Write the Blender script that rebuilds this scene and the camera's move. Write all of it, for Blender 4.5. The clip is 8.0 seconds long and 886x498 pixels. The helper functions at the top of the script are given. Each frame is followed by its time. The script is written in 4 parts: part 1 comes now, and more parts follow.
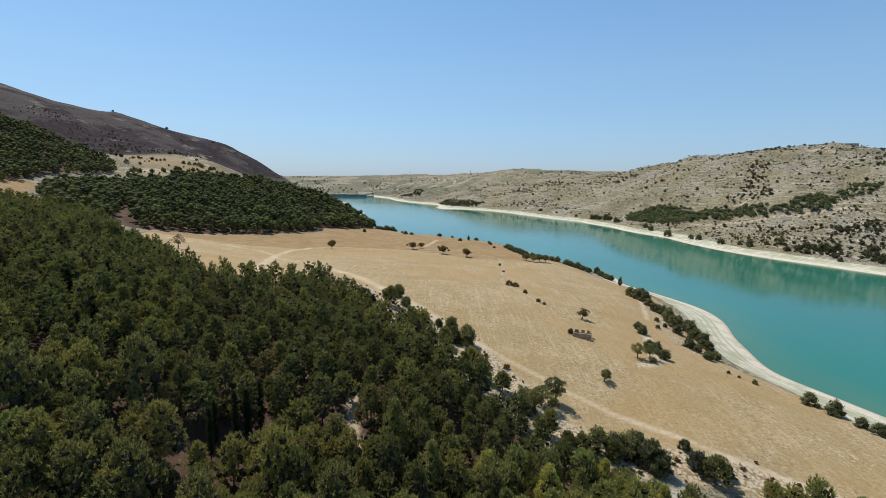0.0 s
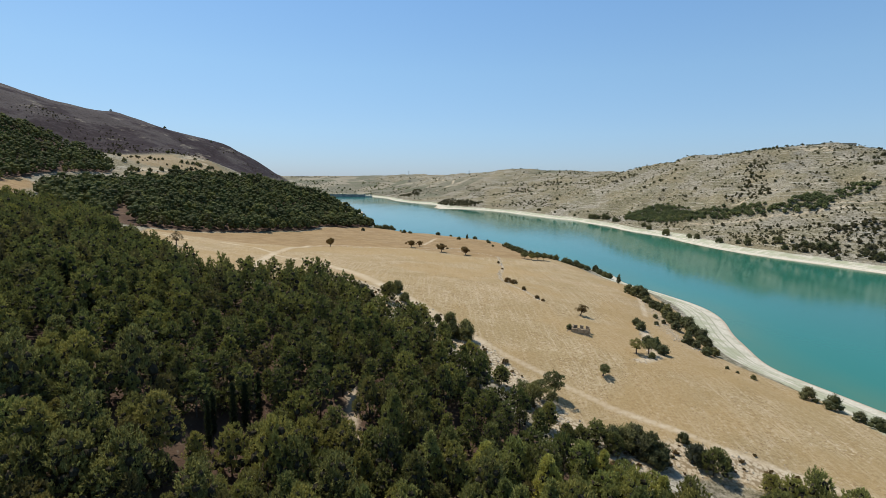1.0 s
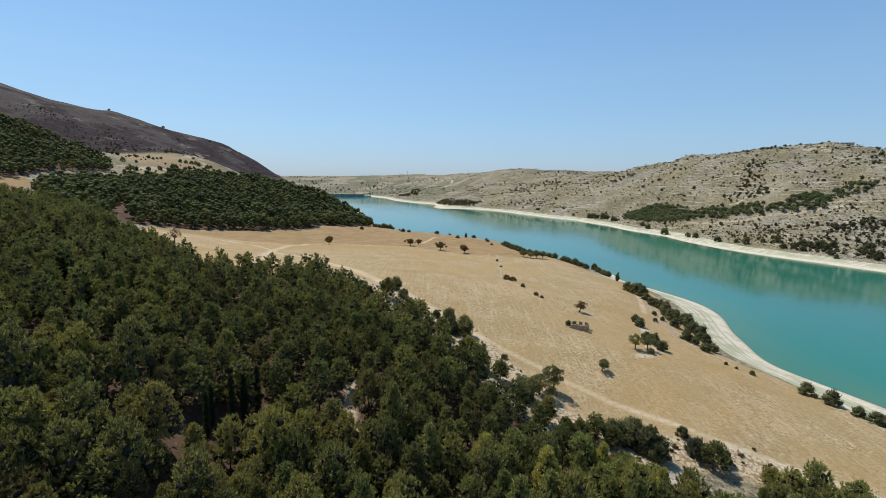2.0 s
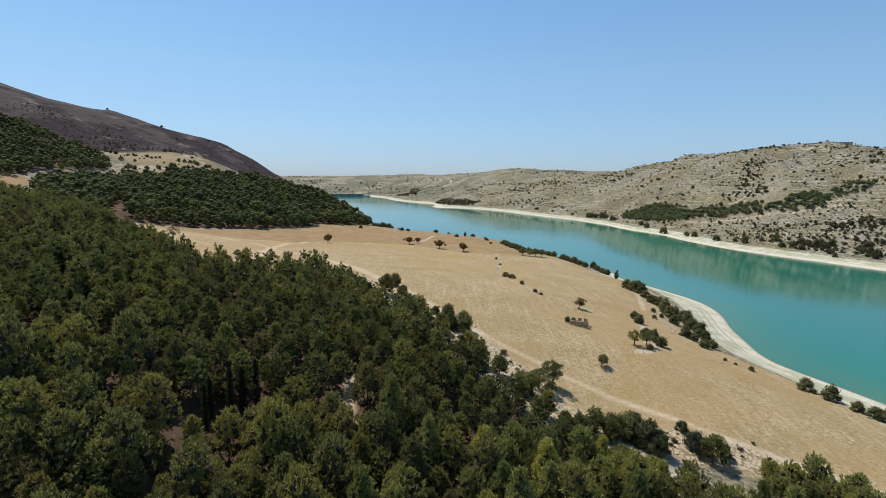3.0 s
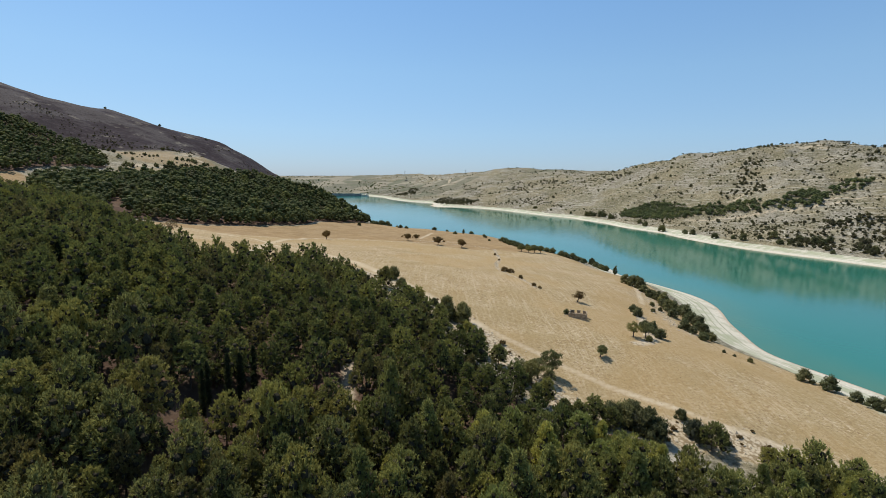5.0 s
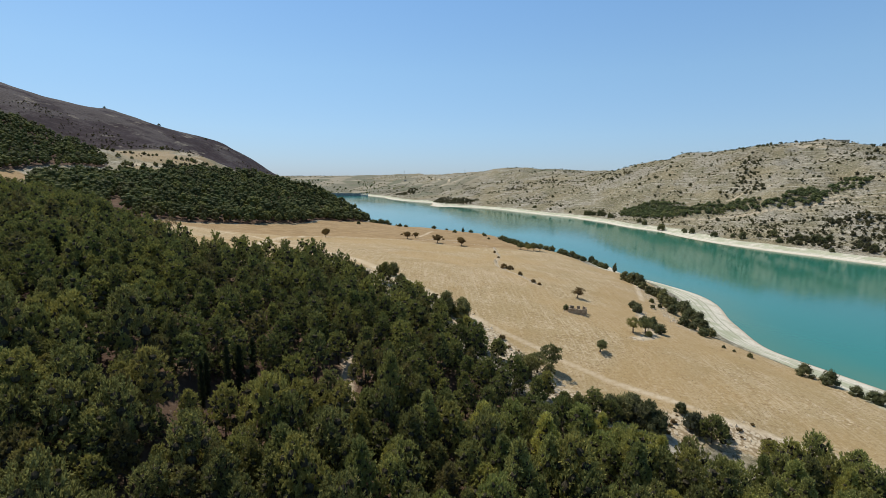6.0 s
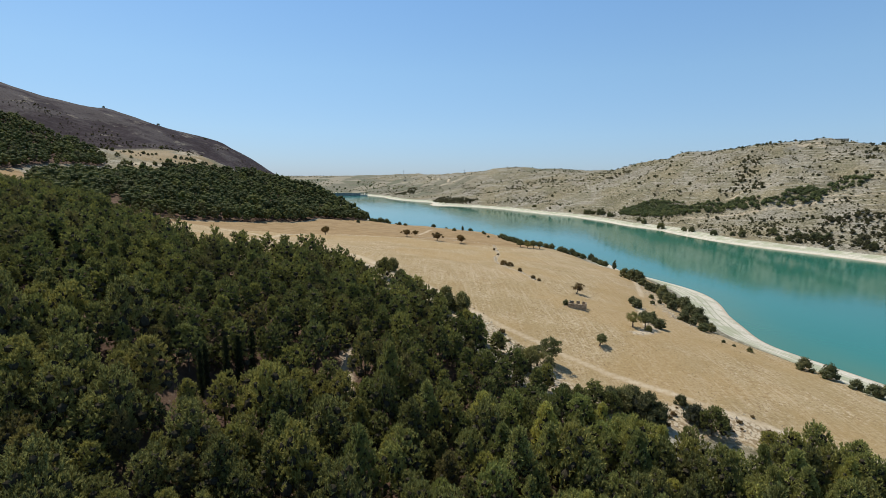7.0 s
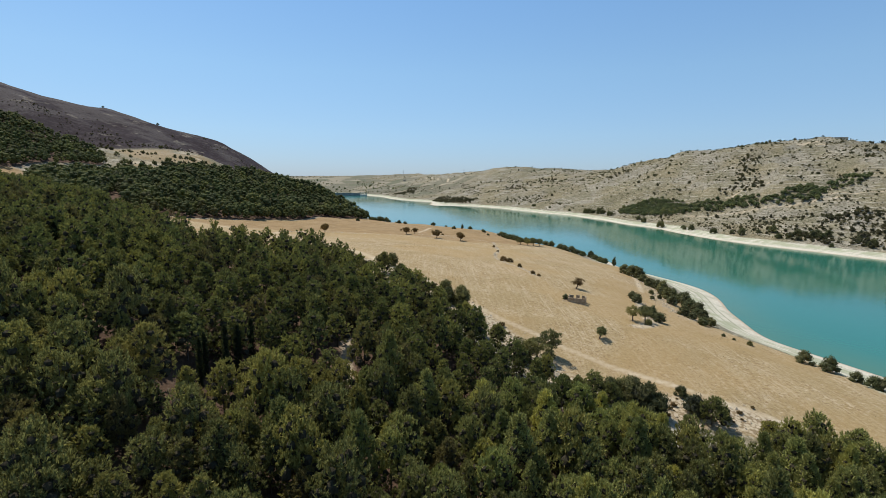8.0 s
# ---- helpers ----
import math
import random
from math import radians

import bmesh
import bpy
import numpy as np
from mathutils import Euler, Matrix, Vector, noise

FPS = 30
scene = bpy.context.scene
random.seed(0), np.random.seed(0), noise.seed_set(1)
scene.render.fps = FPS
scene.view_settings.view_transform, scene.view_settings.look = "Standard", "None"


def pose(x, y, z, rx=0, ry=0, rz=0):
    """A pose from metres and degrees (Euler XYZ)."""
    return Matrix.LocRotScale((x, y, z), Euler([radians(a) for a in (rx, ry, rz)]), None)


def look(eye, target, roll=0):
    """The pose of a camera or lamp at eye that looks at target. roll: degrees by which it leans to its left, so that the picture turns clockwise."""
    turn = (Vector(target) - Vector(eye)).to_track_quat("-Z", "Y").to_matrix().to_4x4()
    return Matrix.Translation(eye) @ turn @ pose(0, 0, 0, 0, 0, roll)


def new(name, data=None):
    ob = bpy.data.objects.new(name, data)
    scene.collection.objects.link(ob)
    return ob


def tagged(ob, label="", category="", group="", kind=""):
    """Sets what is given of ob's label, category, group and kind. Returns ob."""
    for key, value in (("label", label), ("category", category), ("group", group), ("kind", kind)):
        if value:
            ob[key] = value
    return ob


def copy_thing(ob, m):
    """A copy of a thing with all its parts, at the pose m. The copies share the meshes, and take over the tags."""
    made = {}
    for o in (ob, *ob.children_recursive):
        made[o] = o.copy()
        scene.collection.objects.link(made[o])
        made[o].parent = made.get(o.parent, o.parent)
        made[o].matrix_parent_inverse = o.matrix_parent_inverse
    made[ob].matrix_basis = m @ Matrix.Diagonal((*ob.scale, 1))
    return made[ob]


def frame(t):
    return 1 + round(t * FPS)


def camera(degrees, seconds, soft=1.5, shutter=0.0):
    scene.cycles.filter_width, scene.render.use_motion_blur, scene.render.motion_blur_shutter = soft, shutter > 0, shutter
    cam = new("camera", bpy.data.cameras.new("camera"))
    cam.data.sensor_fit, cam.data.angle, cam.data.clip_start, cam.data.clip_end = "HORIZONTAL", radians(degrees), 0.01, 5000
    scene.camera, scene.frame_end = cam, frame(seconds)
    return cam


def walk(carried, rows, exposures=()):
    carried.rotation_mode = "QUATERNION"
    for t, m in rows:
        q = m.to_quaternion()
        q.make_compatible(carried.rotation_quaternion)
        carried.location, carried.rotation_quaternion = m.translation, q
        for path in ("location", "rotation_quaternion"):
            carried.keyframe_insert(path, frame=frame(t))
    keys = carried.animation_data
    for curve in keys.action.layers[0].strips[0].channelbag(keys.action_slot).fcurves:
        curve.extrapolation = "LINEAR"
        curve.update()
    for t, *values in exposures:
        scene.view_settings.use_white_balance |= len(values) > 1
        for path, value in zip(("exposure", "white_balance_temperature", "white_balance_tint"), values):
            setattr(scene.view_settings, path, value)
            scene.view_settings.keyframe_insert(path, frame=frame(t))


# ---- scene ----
cam = camera(83.5, 8.0, soft=0.5)


def drone(x, y, z, yaw, pitch, roll):
    """A hovering camera: heading, tilt from level, lean about the line of sight."""
    return pose(x, y, z, 90 + pitch, 0, yaw) @ pose(0, 0, 0, 0, 0, roll)


# The drone sinks straight down, turning slightly to the right.
walk(cam, [
    (0.0, drone(0.000, 0.000, 75.00, 0.000, -7.976, 0.899)),
    (1.0, drone(-0.018, -0.082, 73.24, -0.168, -7.930, 0.910)),
    (2.0, drone(-0.045, -0.125, 71.66, -0.310, -7.898, 0.922)),
    (3.0, drone(-0.070, -0.146, 70.19, -0.429, -7.879, 0.931)),
    (4.0, drone(-0.089, -0.161, 68.75, -0.527, -7.864, 0.930)),
    (5.0, drone(-0.090, -0.185, 67.23, -0.604, -7.850, 0.915)),
    (6.0, drone(-0.070, -0.237, 65.58, -0.662, -7.833, 0.882)),
    (7.0, drone(-0.018, -0.329, 63.69, -0.704, -7.808, 0.824)),
    (8.0, drone(0.075, -0.478, 61.48, -0.731, -7.770, 0.737)),
], exposures=[(0.0, 0.0)])

# ---- sky and sun ----
SUN_FROM = Vector((-0.73, 0.68))          # heading of the sun, front left
SUN_HEIGHT = radians(59)
world = bpy.data.worlds.new("sky")
scene.world = world
world.use_nodes = True
wn = world.node_tree.nodes
sky = wn.new("ShaderNodeTexSky")
sky.sky_type = "NISHITA"
sky.sun_disc = False
sky.sun_elevation = SUN_HEIGHT
sky.sun_rotation = math.atan2(SUN_FROM.x, SUN_FROM.y)
sky.altitude = 400
sky.air_density = 1.0
sky.dust_density = 0.45
sky.ozone_density = 3.7
clear_blue = wn.new("ShaderNodeMix")
clear_blue.data_type, clear_blue.blend_type = "RGBA", "MULTIPLY"
clear_blue.inputs[0].default_value = 1.0
clear_blue.inputs[7].default_value = (0.757, 0.99, 1.15, 1)
even = wn.new("ShaderNodeGamma")
even.inputs[1].default_value = 0.62
world.node_tree.links.new(sky.outputs[0], even.inputs[0])
world.node_tree.links.new(even.outputs[0], clear_blue.inputs[6])
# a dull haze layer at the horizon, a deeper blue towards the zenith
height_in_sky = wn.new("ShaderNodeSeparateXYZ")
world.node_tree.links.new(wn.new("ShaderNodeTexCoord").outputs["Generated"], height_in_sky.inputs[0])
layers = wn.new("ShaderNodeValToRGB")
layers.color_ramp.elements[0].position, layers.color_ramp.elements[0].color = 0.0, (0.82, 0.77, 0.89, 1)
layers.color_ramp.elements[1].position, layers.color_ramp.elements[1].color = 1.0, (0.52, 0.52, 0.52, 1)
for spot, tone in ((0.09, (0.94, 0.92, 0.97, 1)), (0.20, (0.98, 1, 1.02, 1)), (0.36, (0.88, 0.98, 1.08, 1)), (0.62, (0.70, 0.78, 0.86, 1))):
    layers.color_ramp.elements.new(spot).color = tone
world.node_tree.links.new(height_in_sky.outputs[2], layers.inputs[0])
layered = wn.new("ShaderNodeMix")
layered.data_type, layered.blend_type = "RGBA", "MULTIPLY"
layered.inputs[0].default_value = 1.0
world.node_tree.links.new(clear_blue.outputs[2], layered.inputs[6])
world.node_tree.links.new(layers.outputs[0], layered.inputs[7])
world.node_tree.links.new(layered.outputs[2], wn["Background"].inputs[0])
wn["Background"].inputs[1].default_value = 0.222
sun = new("sun", bpy.data.lights.new("sun", "SUN"))
sun.data.energy = 4.65
sun.data.angle = radians(0.5)
sun.data.color = (1.0, 0.95, 0.87)
up = math.tan(SUN_HEIGHT)
sun.matrix_world = look((SUN_FROM.x * 300, SUN_FROM.y * 300, up * 300), (0, 0, 0))


# ---- materials ----
class Shader:
    """A small builder of node materials."""

    def __init__(self, name, rough=0.9, specular=0.2):
        self.m = bpy.data.materials.new(name)
        self.m.use_nodes = True
        self.t = self.m.node_tree
        self.b = self.t.nodes["Principled BSDF"]
        self.b.inputs["Roughness"].default_value = rough
        self.b.inputs["Specular IOR Level"].default_value = specular
        self.co = self.t.nodes.new("ShaderNodeTexCoord").outputs["Object"]

    def put(self, node, key, value):
        s = node.inputs[key]
        if isinstance(value, bpy.types.NodeSocket):
            self.t.links.new(value, s)
        elif isinstance(value, tuple) and len(value) == 3 and s.type == "RGBA":
            s.default_value = (*value, 1)
        else:
            s.default_value = value

    def noise(self, scale, detail=3.0, rough=0.55, stretch=None, co=None):
        n = self.t.nodes.new("ShaderNodeTexNoise")
        co = co or self.co
        if stretch:
            v = self.t.nodes.new("ShaderNodeMapping")
            self.put(v, "Vector", co)
            v.inputs["Scale"].default_value = stretch[:3]
            if len(stretch) > 3:
                v.inputs["Rotation"].default_value = (0, 0, radians(stretch[3]))
            co = v.outputs[0]
        self.put(n, "Vector", co)
        self.put(n, "Scale", scale)
        self.put(n, "Detail", detail)
        self.put(n, "Roughness", rough)
        return n.outputs["Fac"]

    def cells(self, scale, out="Distance"):
        n = self.t.nodes.new("ShaderNodeTexVoronoi")
        self.put(n, "Vector", self.co)
        self.put(n, "Scale", scale)
        return n.outputs[out]

    def math(self, op, a, b=0.0, c=None):
        n = self.t.nodes.new("ShaderNodeMath")
        n.operation = op
        self.put(n, 0, a)
        self.put(n, 1, b)
        if c is not None:
            self.put(n, 2, c)
        return n.outputs[0]

    def step(self, value, lo, hi, a=0.0, b=1.0):
        n = self.t.nodes.new("ShaderNodeMapRange")
        n.interpolation_type = "SMOOTHSTEP"
        for k, v in enumerate((value, lo, hi, a, b)):
            self.put(n, k, v)
        return n.outputs[0]

    def mix(self, fac, a, b, how="MIX"):
        n = self.t.nodes.new("ShaderNodeMix")
        n.data_type = "RGBA"
        n.blend_type = how
        n.clamp_factor = True
        self.put(n, 0, fac)
        self.put(n, 6, a)
        self.put(n, 7, b)
        return n.outputs[2]

    def attribute(self, name):
        n = self.t.nodes.new("ShaderNodeAttribute")
        n.attribute_name = name
        return n

    def split(self, colour):
        n = self.t.nodes.new("ShaderNodeSeparateColor")
        self.put(n, 0, colour)
        return n.outputs[0], n.outputs[1], n.outputs[2]

    def done(self, colour=None, bump=None, strength=0.5, distance=0.1, rough=None):
        if colour is not None:
            self.put(self.b, "Base Color", colour)
        if rough is not None:
            self.put(self.b, "Roughness", rough)
        if bump is not None:
            n = self.t.nodes.new("ShaderNodeBump")
            self.put(n, "Height", bump)
            self.put(n, "Strength", strength)
            self.put(n, "Distance", distance)
            self.t.links.new(n.outputs[0], self.b.inputs["Normal"])
        return self.m


def ground_material():
    s = Shader("dry_ground", 0.95, 0.1)
    big, mid, fine = s.noise(0.012, 4), s.noise(0.11, 4), s.noise(0.9, 5, 0.65)
    grain = s.noise(3.5, 3, 0.7)
    clod = s.noise(0.9, 6, 0.8)
    za, zb = s.attribute("zone_a"), s.attribute("zone_b")
    field, beach, track = s.split(za.outputs["Color"])
    burnt, woods, rubble = s.split(zb.outputs["Color"])
    ragged = s.math("MULTIPLY", s.math("SUBTRACT", fine, 0.5), 0.9)

    def edge(mask, lo=0.35, hi=0.65):
        return s.step(s.math("ADD", mask, ragged), lo, hi)

    # open hillside: bleached grass, thin soil and limestone ledges
    z = s.t.nodes.new("ShaderNodeSeparateXYZ")
    s.put(z, 0, s.co)
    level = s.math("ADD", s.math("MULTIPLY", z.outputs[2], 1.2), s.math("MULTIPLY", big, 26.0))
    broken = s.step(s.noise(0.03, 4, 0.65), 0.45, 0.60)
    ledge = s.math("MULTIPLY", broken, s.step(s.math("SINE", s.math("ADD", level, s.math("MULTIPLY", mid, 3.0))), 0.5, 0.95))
    speck = s.noise(0.32, 6, 0.78)
    hill = s.mix(s.step(big, 0.42, 0.58), (0.232, 0.194, 0.11), (0.292, 0.264, 0.203))
    hill = s.mix(s.step(s.noise(0.016, 4, 0.6), 0.47, 0.60, 0, 0.8), hill, (0.17, 0.152, 0.085))
    hill = s.mix(s.step(mid, 0.5, 0.72, 0, 0.8), hill, (0.15, 0.125, 0.07))
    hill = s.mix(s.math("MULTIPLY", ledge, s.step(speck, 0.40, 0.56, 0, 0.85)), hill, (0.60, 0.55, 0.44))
    # a darker broken band just below each pale ledge
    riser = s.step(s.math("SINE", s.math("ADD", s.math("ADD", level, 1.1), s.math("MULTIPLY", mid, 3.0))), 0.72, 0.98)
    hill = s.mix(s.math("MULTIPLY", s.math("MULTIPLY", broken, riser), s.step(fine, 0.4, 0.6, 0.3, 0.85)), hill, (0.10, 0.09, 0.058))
    hill = s.mix(s.step(speck, 0.51, 0.61, 0, 0.85), hill, (0.095, 0.085, 0.05))
    tufted = s.noise(0.75, 4, 0.7)
    hill = s.mix(s.step(tufted, 0.54, 0.61, 0, 0.85), hill, (0.085, 0.076, 0.047))
    hill = s.mix(s.step(tufted, 0.36, 0.43, 0.6, 0), hill, (0.50, 0.45, 0.35))
    hill = s.mix(s.step(speck, 0.36, 0.47, 0.8, 0), hill, (0.46, 0.41, 0.31))
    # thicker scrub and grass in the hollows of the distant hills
    # base tones greyed and lightened to stand for distance haze
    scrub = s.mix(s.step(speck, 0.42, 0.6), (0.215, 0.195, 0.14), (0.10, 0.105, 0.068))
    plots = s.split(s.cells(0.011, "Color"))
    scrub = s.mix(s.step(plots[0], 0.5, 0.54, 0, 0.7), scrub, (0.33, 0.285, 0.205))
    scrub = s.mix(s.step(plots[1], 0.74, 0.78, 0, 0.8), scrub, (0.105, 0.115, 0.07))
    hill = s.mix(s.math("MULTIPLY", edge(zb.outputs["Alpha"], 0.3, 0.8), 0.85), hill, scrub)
    # stubble field with drill rows
    rows = s.noise(0.8, 3, 0.6, (1.6, 0.05, 1, 8))
    rows2 = s.noise(0.8, 2, 0.6, (0.35, 0.02, 1, 14))
    straw = s.mix(s.step(mid, 0.3, 0.7), (0.335, 0.247, 0.122), (0.395, 0.304, 0.168))
    straw = s.mix(s.step(big, 0.42, 0.62, 0, 0.6), straw, (0.46, 0.345, 0.205))
    straw = s.mix(s.step(rows, 0.48, 0.66, 0, 0.6), straw, (0.52, 0.41, 0.26))
    straw = s.mix(s.step(rows2, 0.5, 0.65, 0, 0.3), straw, (0.34, 0.235, 0.105))
    straw = s.mix(s.step(clod, 0.53, 0.62, 0, 0.85), straw, (0.24, 0.15, 0.075))
    straw = s.mix(s.step(clod, 0.38, 0.47, 0.7, 0), straw, (0.58, 0.47, 0.32))
    straw = s.mix(s.step(s.noise(1.7, 4, 0.75), 0.54, 0.63, 0, 0.8), straw, (0.19, 0.125, 0.068))
    straw = s.mix(s.step(s.noise(0.05, 5, 0.65), 0.48, 0.60, 0, 0.5), straw, (0.315, 0.23, 0.11))
    straw = s.mix(s.step(s.noise(0.018, 3), 0.46, 0.60, 0, 0.45), straw, (0.37, 0.25, 0.11))
    ochre = s.mix(s.step(mid, 0.35, 0.65), (0.25, 0.16, 0.074), (0.325, 0.22, 0.11))
    ochre = s.mix(s.step(clod, 0.5, 0.64, 0, 0.6), ochre, (0.23, 0.14, 0.07))
    straw = s.mix(s.math("MULTIPLY", edge(za.outputs["Alpha"]), 0.75), straw, ochre)
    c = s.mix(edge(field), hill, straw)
    # burnt mountain side: soot with surviving grey patches
    scorch = s.noise(0.011, 6, 0.62, (1, 1, 2.2))
    soot = s.mix(s.step(mid, 0.42, 0.68), (0.026, 0.016, 0.020), (0.055, 0.041, 0.044))
    ashy = s.math("ADD", scorch, s.step(z.outputs[2], 130.0, 210.0, -0.05, 0.09))
    soot = s.mix(s.step(ashy, 0.47, 0.58, 0, 0.85), soot, (0.088, 0.074, 0.07))
    outcrop = s.noise(0.02, 5, 0.65, (1, 1, 3.5))
    soot = s.mix(s.math("MULTIPLY", s.step(outcrop, 0.58, 0.64, 0, 0.9), s.step(speck, 0.40, 0.55)), soot, (0.27, 0.235, 0.18))
    soot = s.mix(s.step(scorch, 0.36, 0.46, 0.8, 0), soot, (0.022, 0.014, 0.018))
    soot = s.mix(s.step(speck, 0.51, 0.60, 0, 0.85), soot, (0.022, 0.018, 0.016))
    c = s.mix(edge(burnt), c, soot)
    litter = s.mix(s.step(mid, 0.4, 0.7), (0.085, 0.052, 0.036), (0.15, 0.10, 0.065))
    litter = s.mix(s.step(fine, 0.6, 0.75), litter, (0.24, 0.2, 0.15))
    c = s.mix(edge(woods), c, litter)
    stones = s.mix(s.step(s.cells(1.1), 0.42, 0.7), (0.52, 0.43, 0.30), (0.28, 0.21, 0.125))
    stones = s.mix(s.step(clod, 0.54, 0.64, 0, 0.8), stones, (0.24, 0.18, 0.10))
    c = s.mix(edge(rubble), c, stones)
    dust = s.mix(s.step(mid, 0.4, 0.65), (0.53, 0.42, 0.28), (0.60, 0.50, 0.36))
    c = s.mix(s.math("MULTIPLY", edge(track, 0.3, 0.95), 0.72), c, dust)
    silt = s.mix(s.step(fine, 0.4, 0.65), (0.56, 0.51, 0.40), (0.70, 0.65, 0.53))
    silt = s.mix(s.step(mid, 0.50, 0.68, 0, 0.6), silt, (0.36, 0.36, 0.24))
    lines = s.math("SINE", s.math("ADD", s.math("MULTIPLY", z.outputs[2], 8.0), s.math("MULTIPLY", big, 5.0)))
    silt = s.mix(s.math("MULTIPLY", s.math("MULTIPLY", s.step(lines, 0.35, 0.95, 0, 0.85), s.step(z.outputs[2], 0.6, 1.4)), s.step(fine, 0.36, 0.55)), silt, (0.28, 0.29, 0.19))
    silt = s.mix(s.math("MULTIPLY", s.step(z.outputs[2], 1.0, 2.2, 0, 0.75), s.step(mid, 0.36, 0.56)), silt, (0.36, 0.37, 0.24))
    silt = s.mix(s.step(z.outputs[2], 0.05, 0.4, 0.65, 0), silt, (0.40, 0.27, 0.18))
    c = s.mix(edge(beach, 0.4, 0.6), c, silt)
    c = s.mix(s.step(grain, 0.3, 0.7, 0.12, 0), c, (0.05, 0.04, 0.03))
    relief = s.math("ADD", s.math("MULTIPLY", fine, 0.8), s.math("MULTIPLY", grain, 0.3))
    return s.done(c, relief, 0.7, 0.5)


def water_material():
    s = Shader("lake_water", 0.08, 0.42)
    s.b.inputs["IOR"].default_value = 1.33
    big = s.noise(0.006, 3, 0.5, (1, 0.45, 1, 20))
    c = s.mix(s.step(big, 0.35, 0.65), (0.013, 0.138, 0.097), (0.017, 0.165, 0.119))
    # greener shallows along the banks, the hills' reflection partly put into the colour
    shallow = s.attribute("shallow").outputs["Fac"]
    c = s.mix(s.math("MULTIPLY", shallow, 0.75), c, (0.085, 0.17, 0.085))
    wave = s.math("ADD", s.noise(0.5, 3, 0.6, (1, 0.7, 1, 15)), s.math("MULTIPLY", s.noise(0.13, 2), 0.06))
    patch = s.step(s.noise(0.004, 4, 0.5, (1, 0.35, 1, -12)), 0.4, 0.6, 0.06, 0.10)
    return s.done(c, wave, 0.19, 0.12, patch)


def leaf_material(name, dark, light, dry=None, tint=None, rough=0.75, fine=6.0):
    """Foliage: each tuft and each plant differ a little, and light shines through the leaves."""
    s = Shader(name, rough, 0.1)
    needles = s.noise(fine, 3, 0.7)
    island = s.t.nodes.new("ShaderNodeNewGeometry").outputs["Random Per Island"]
    who = s.attribute(tint).outputs["Fac"] if tint else s.t.nodes.new("ShaderNodeObjectInfo").outputs["Random"]
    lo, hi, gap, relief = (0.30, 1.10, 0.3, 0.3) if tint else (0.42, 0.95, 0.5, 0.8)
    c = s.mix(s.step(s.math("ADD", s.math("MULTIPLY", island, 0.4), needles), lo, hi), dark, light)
    warm, cool = tuple(v * k for v, k in zip(light, (1.22, 1.13, 0.85))), tuple(v * k for v, k in zip(light, (0.62, 0.72, 0.66)))
    c = s.mix(s.step(who, 0.5, 1.0, 0, 0.7), c, warm)
    c = s.mix(s.step(who, 0.0, 0.45, 0.6, 0), c, cool)
    shade = s.math("FRACT", s.math("MULTIPLY", who, 13.7))
    c = s.mix(s.step(shade, 0.0, 0.5, 0.55, 0), c, dark)
    if dry:
        c = s.mix(s.step(s.math("FRACT", s.math("MULTIPLY", who, 7.3)), 0.88, 0.93, 0, 0.6), c, dry)
    # gaps between the needles: their shade is painted into the leaf colour
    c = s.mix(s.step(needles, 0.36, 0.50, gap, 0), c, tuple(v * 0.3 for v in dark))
    s.done(c, needles, relief, 0.15)
    through_leaf = s.t.nodes.new("ShaderNodeBsdfTranslucent")
    s.put(through_leaf, "Color", s.mix(0.4, c, (0.14, 0.155, 0.03)))
    both = s.t.nodes.new("ShaderNodeMixShader")
    both.inputs[0].default_value = 0.38
    s.t.links.new(s.b.outputs[0], both.inputs[1])
    s.t.links.new(through_leaf.outputs[0], both.inputs[2])
    s.t.links.new(both.outputs[0], s.t.nodes["Material Output"].inputs[0])
    return s.m


def bark_material(name, a, b):
    s = Shader(name, 0.9, 0.1)
    n = s.noise(6, 4, 0.65, (1, 1, 0.2))
    return s.done(s.mix(s.step(n, 0.35, 0.65), a, b), n, 0.8, 0.04)


def stone_material(name, a, b, scale=2.0):
    s = Shader(name, 0.92, 0.15)
    n, m = s.noise(scale, 5, 0.65), s.noise(scale * 6, 4, 0.7)
    c = s.mix(s.step(n, 0.35, 0.65), a, b)
    c = s.mix(s.step(m, 0.55, 0.75, 0, 0.7), c, tuple(v * 0.45 for v in a))
    return s.done(c, m, 0.7, 0.05)


GROUND = ground_material()
WATER = water_material()
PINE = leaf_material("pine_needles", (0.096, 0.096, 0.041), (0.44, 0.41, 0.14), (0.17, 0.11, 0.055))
# the same needles in a brighter tone
PINE_BRIGHT = leaf_material("bright_pine_needles", (0.145, 0.146, 0.058), (0.58, 0.56, 0.178))
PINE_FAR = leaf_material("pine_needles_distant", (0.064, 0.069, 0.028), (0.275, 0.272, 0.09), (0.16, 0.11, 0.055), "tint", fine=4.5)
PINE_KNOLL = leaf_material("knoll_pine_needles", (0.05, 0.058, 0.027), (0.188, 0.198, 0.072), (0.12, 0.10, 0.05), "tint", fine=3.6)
CHAR = leaf_material("charred_twigs", (0.022, 0.016, 0.018), (0.05, 0.037, 0.038))
CYPRESS = leaf_material("cypress_scales", (0.014, 0.022, 0.014), (0.032, 0.045, 0.026))
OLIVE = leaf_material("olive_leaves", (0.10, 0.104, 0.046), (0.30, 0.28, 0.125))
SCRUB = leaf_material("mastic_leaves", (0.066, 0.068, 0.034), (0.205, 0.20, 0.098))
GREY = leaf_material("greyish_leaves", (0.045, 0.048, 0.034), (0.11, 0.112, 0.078))
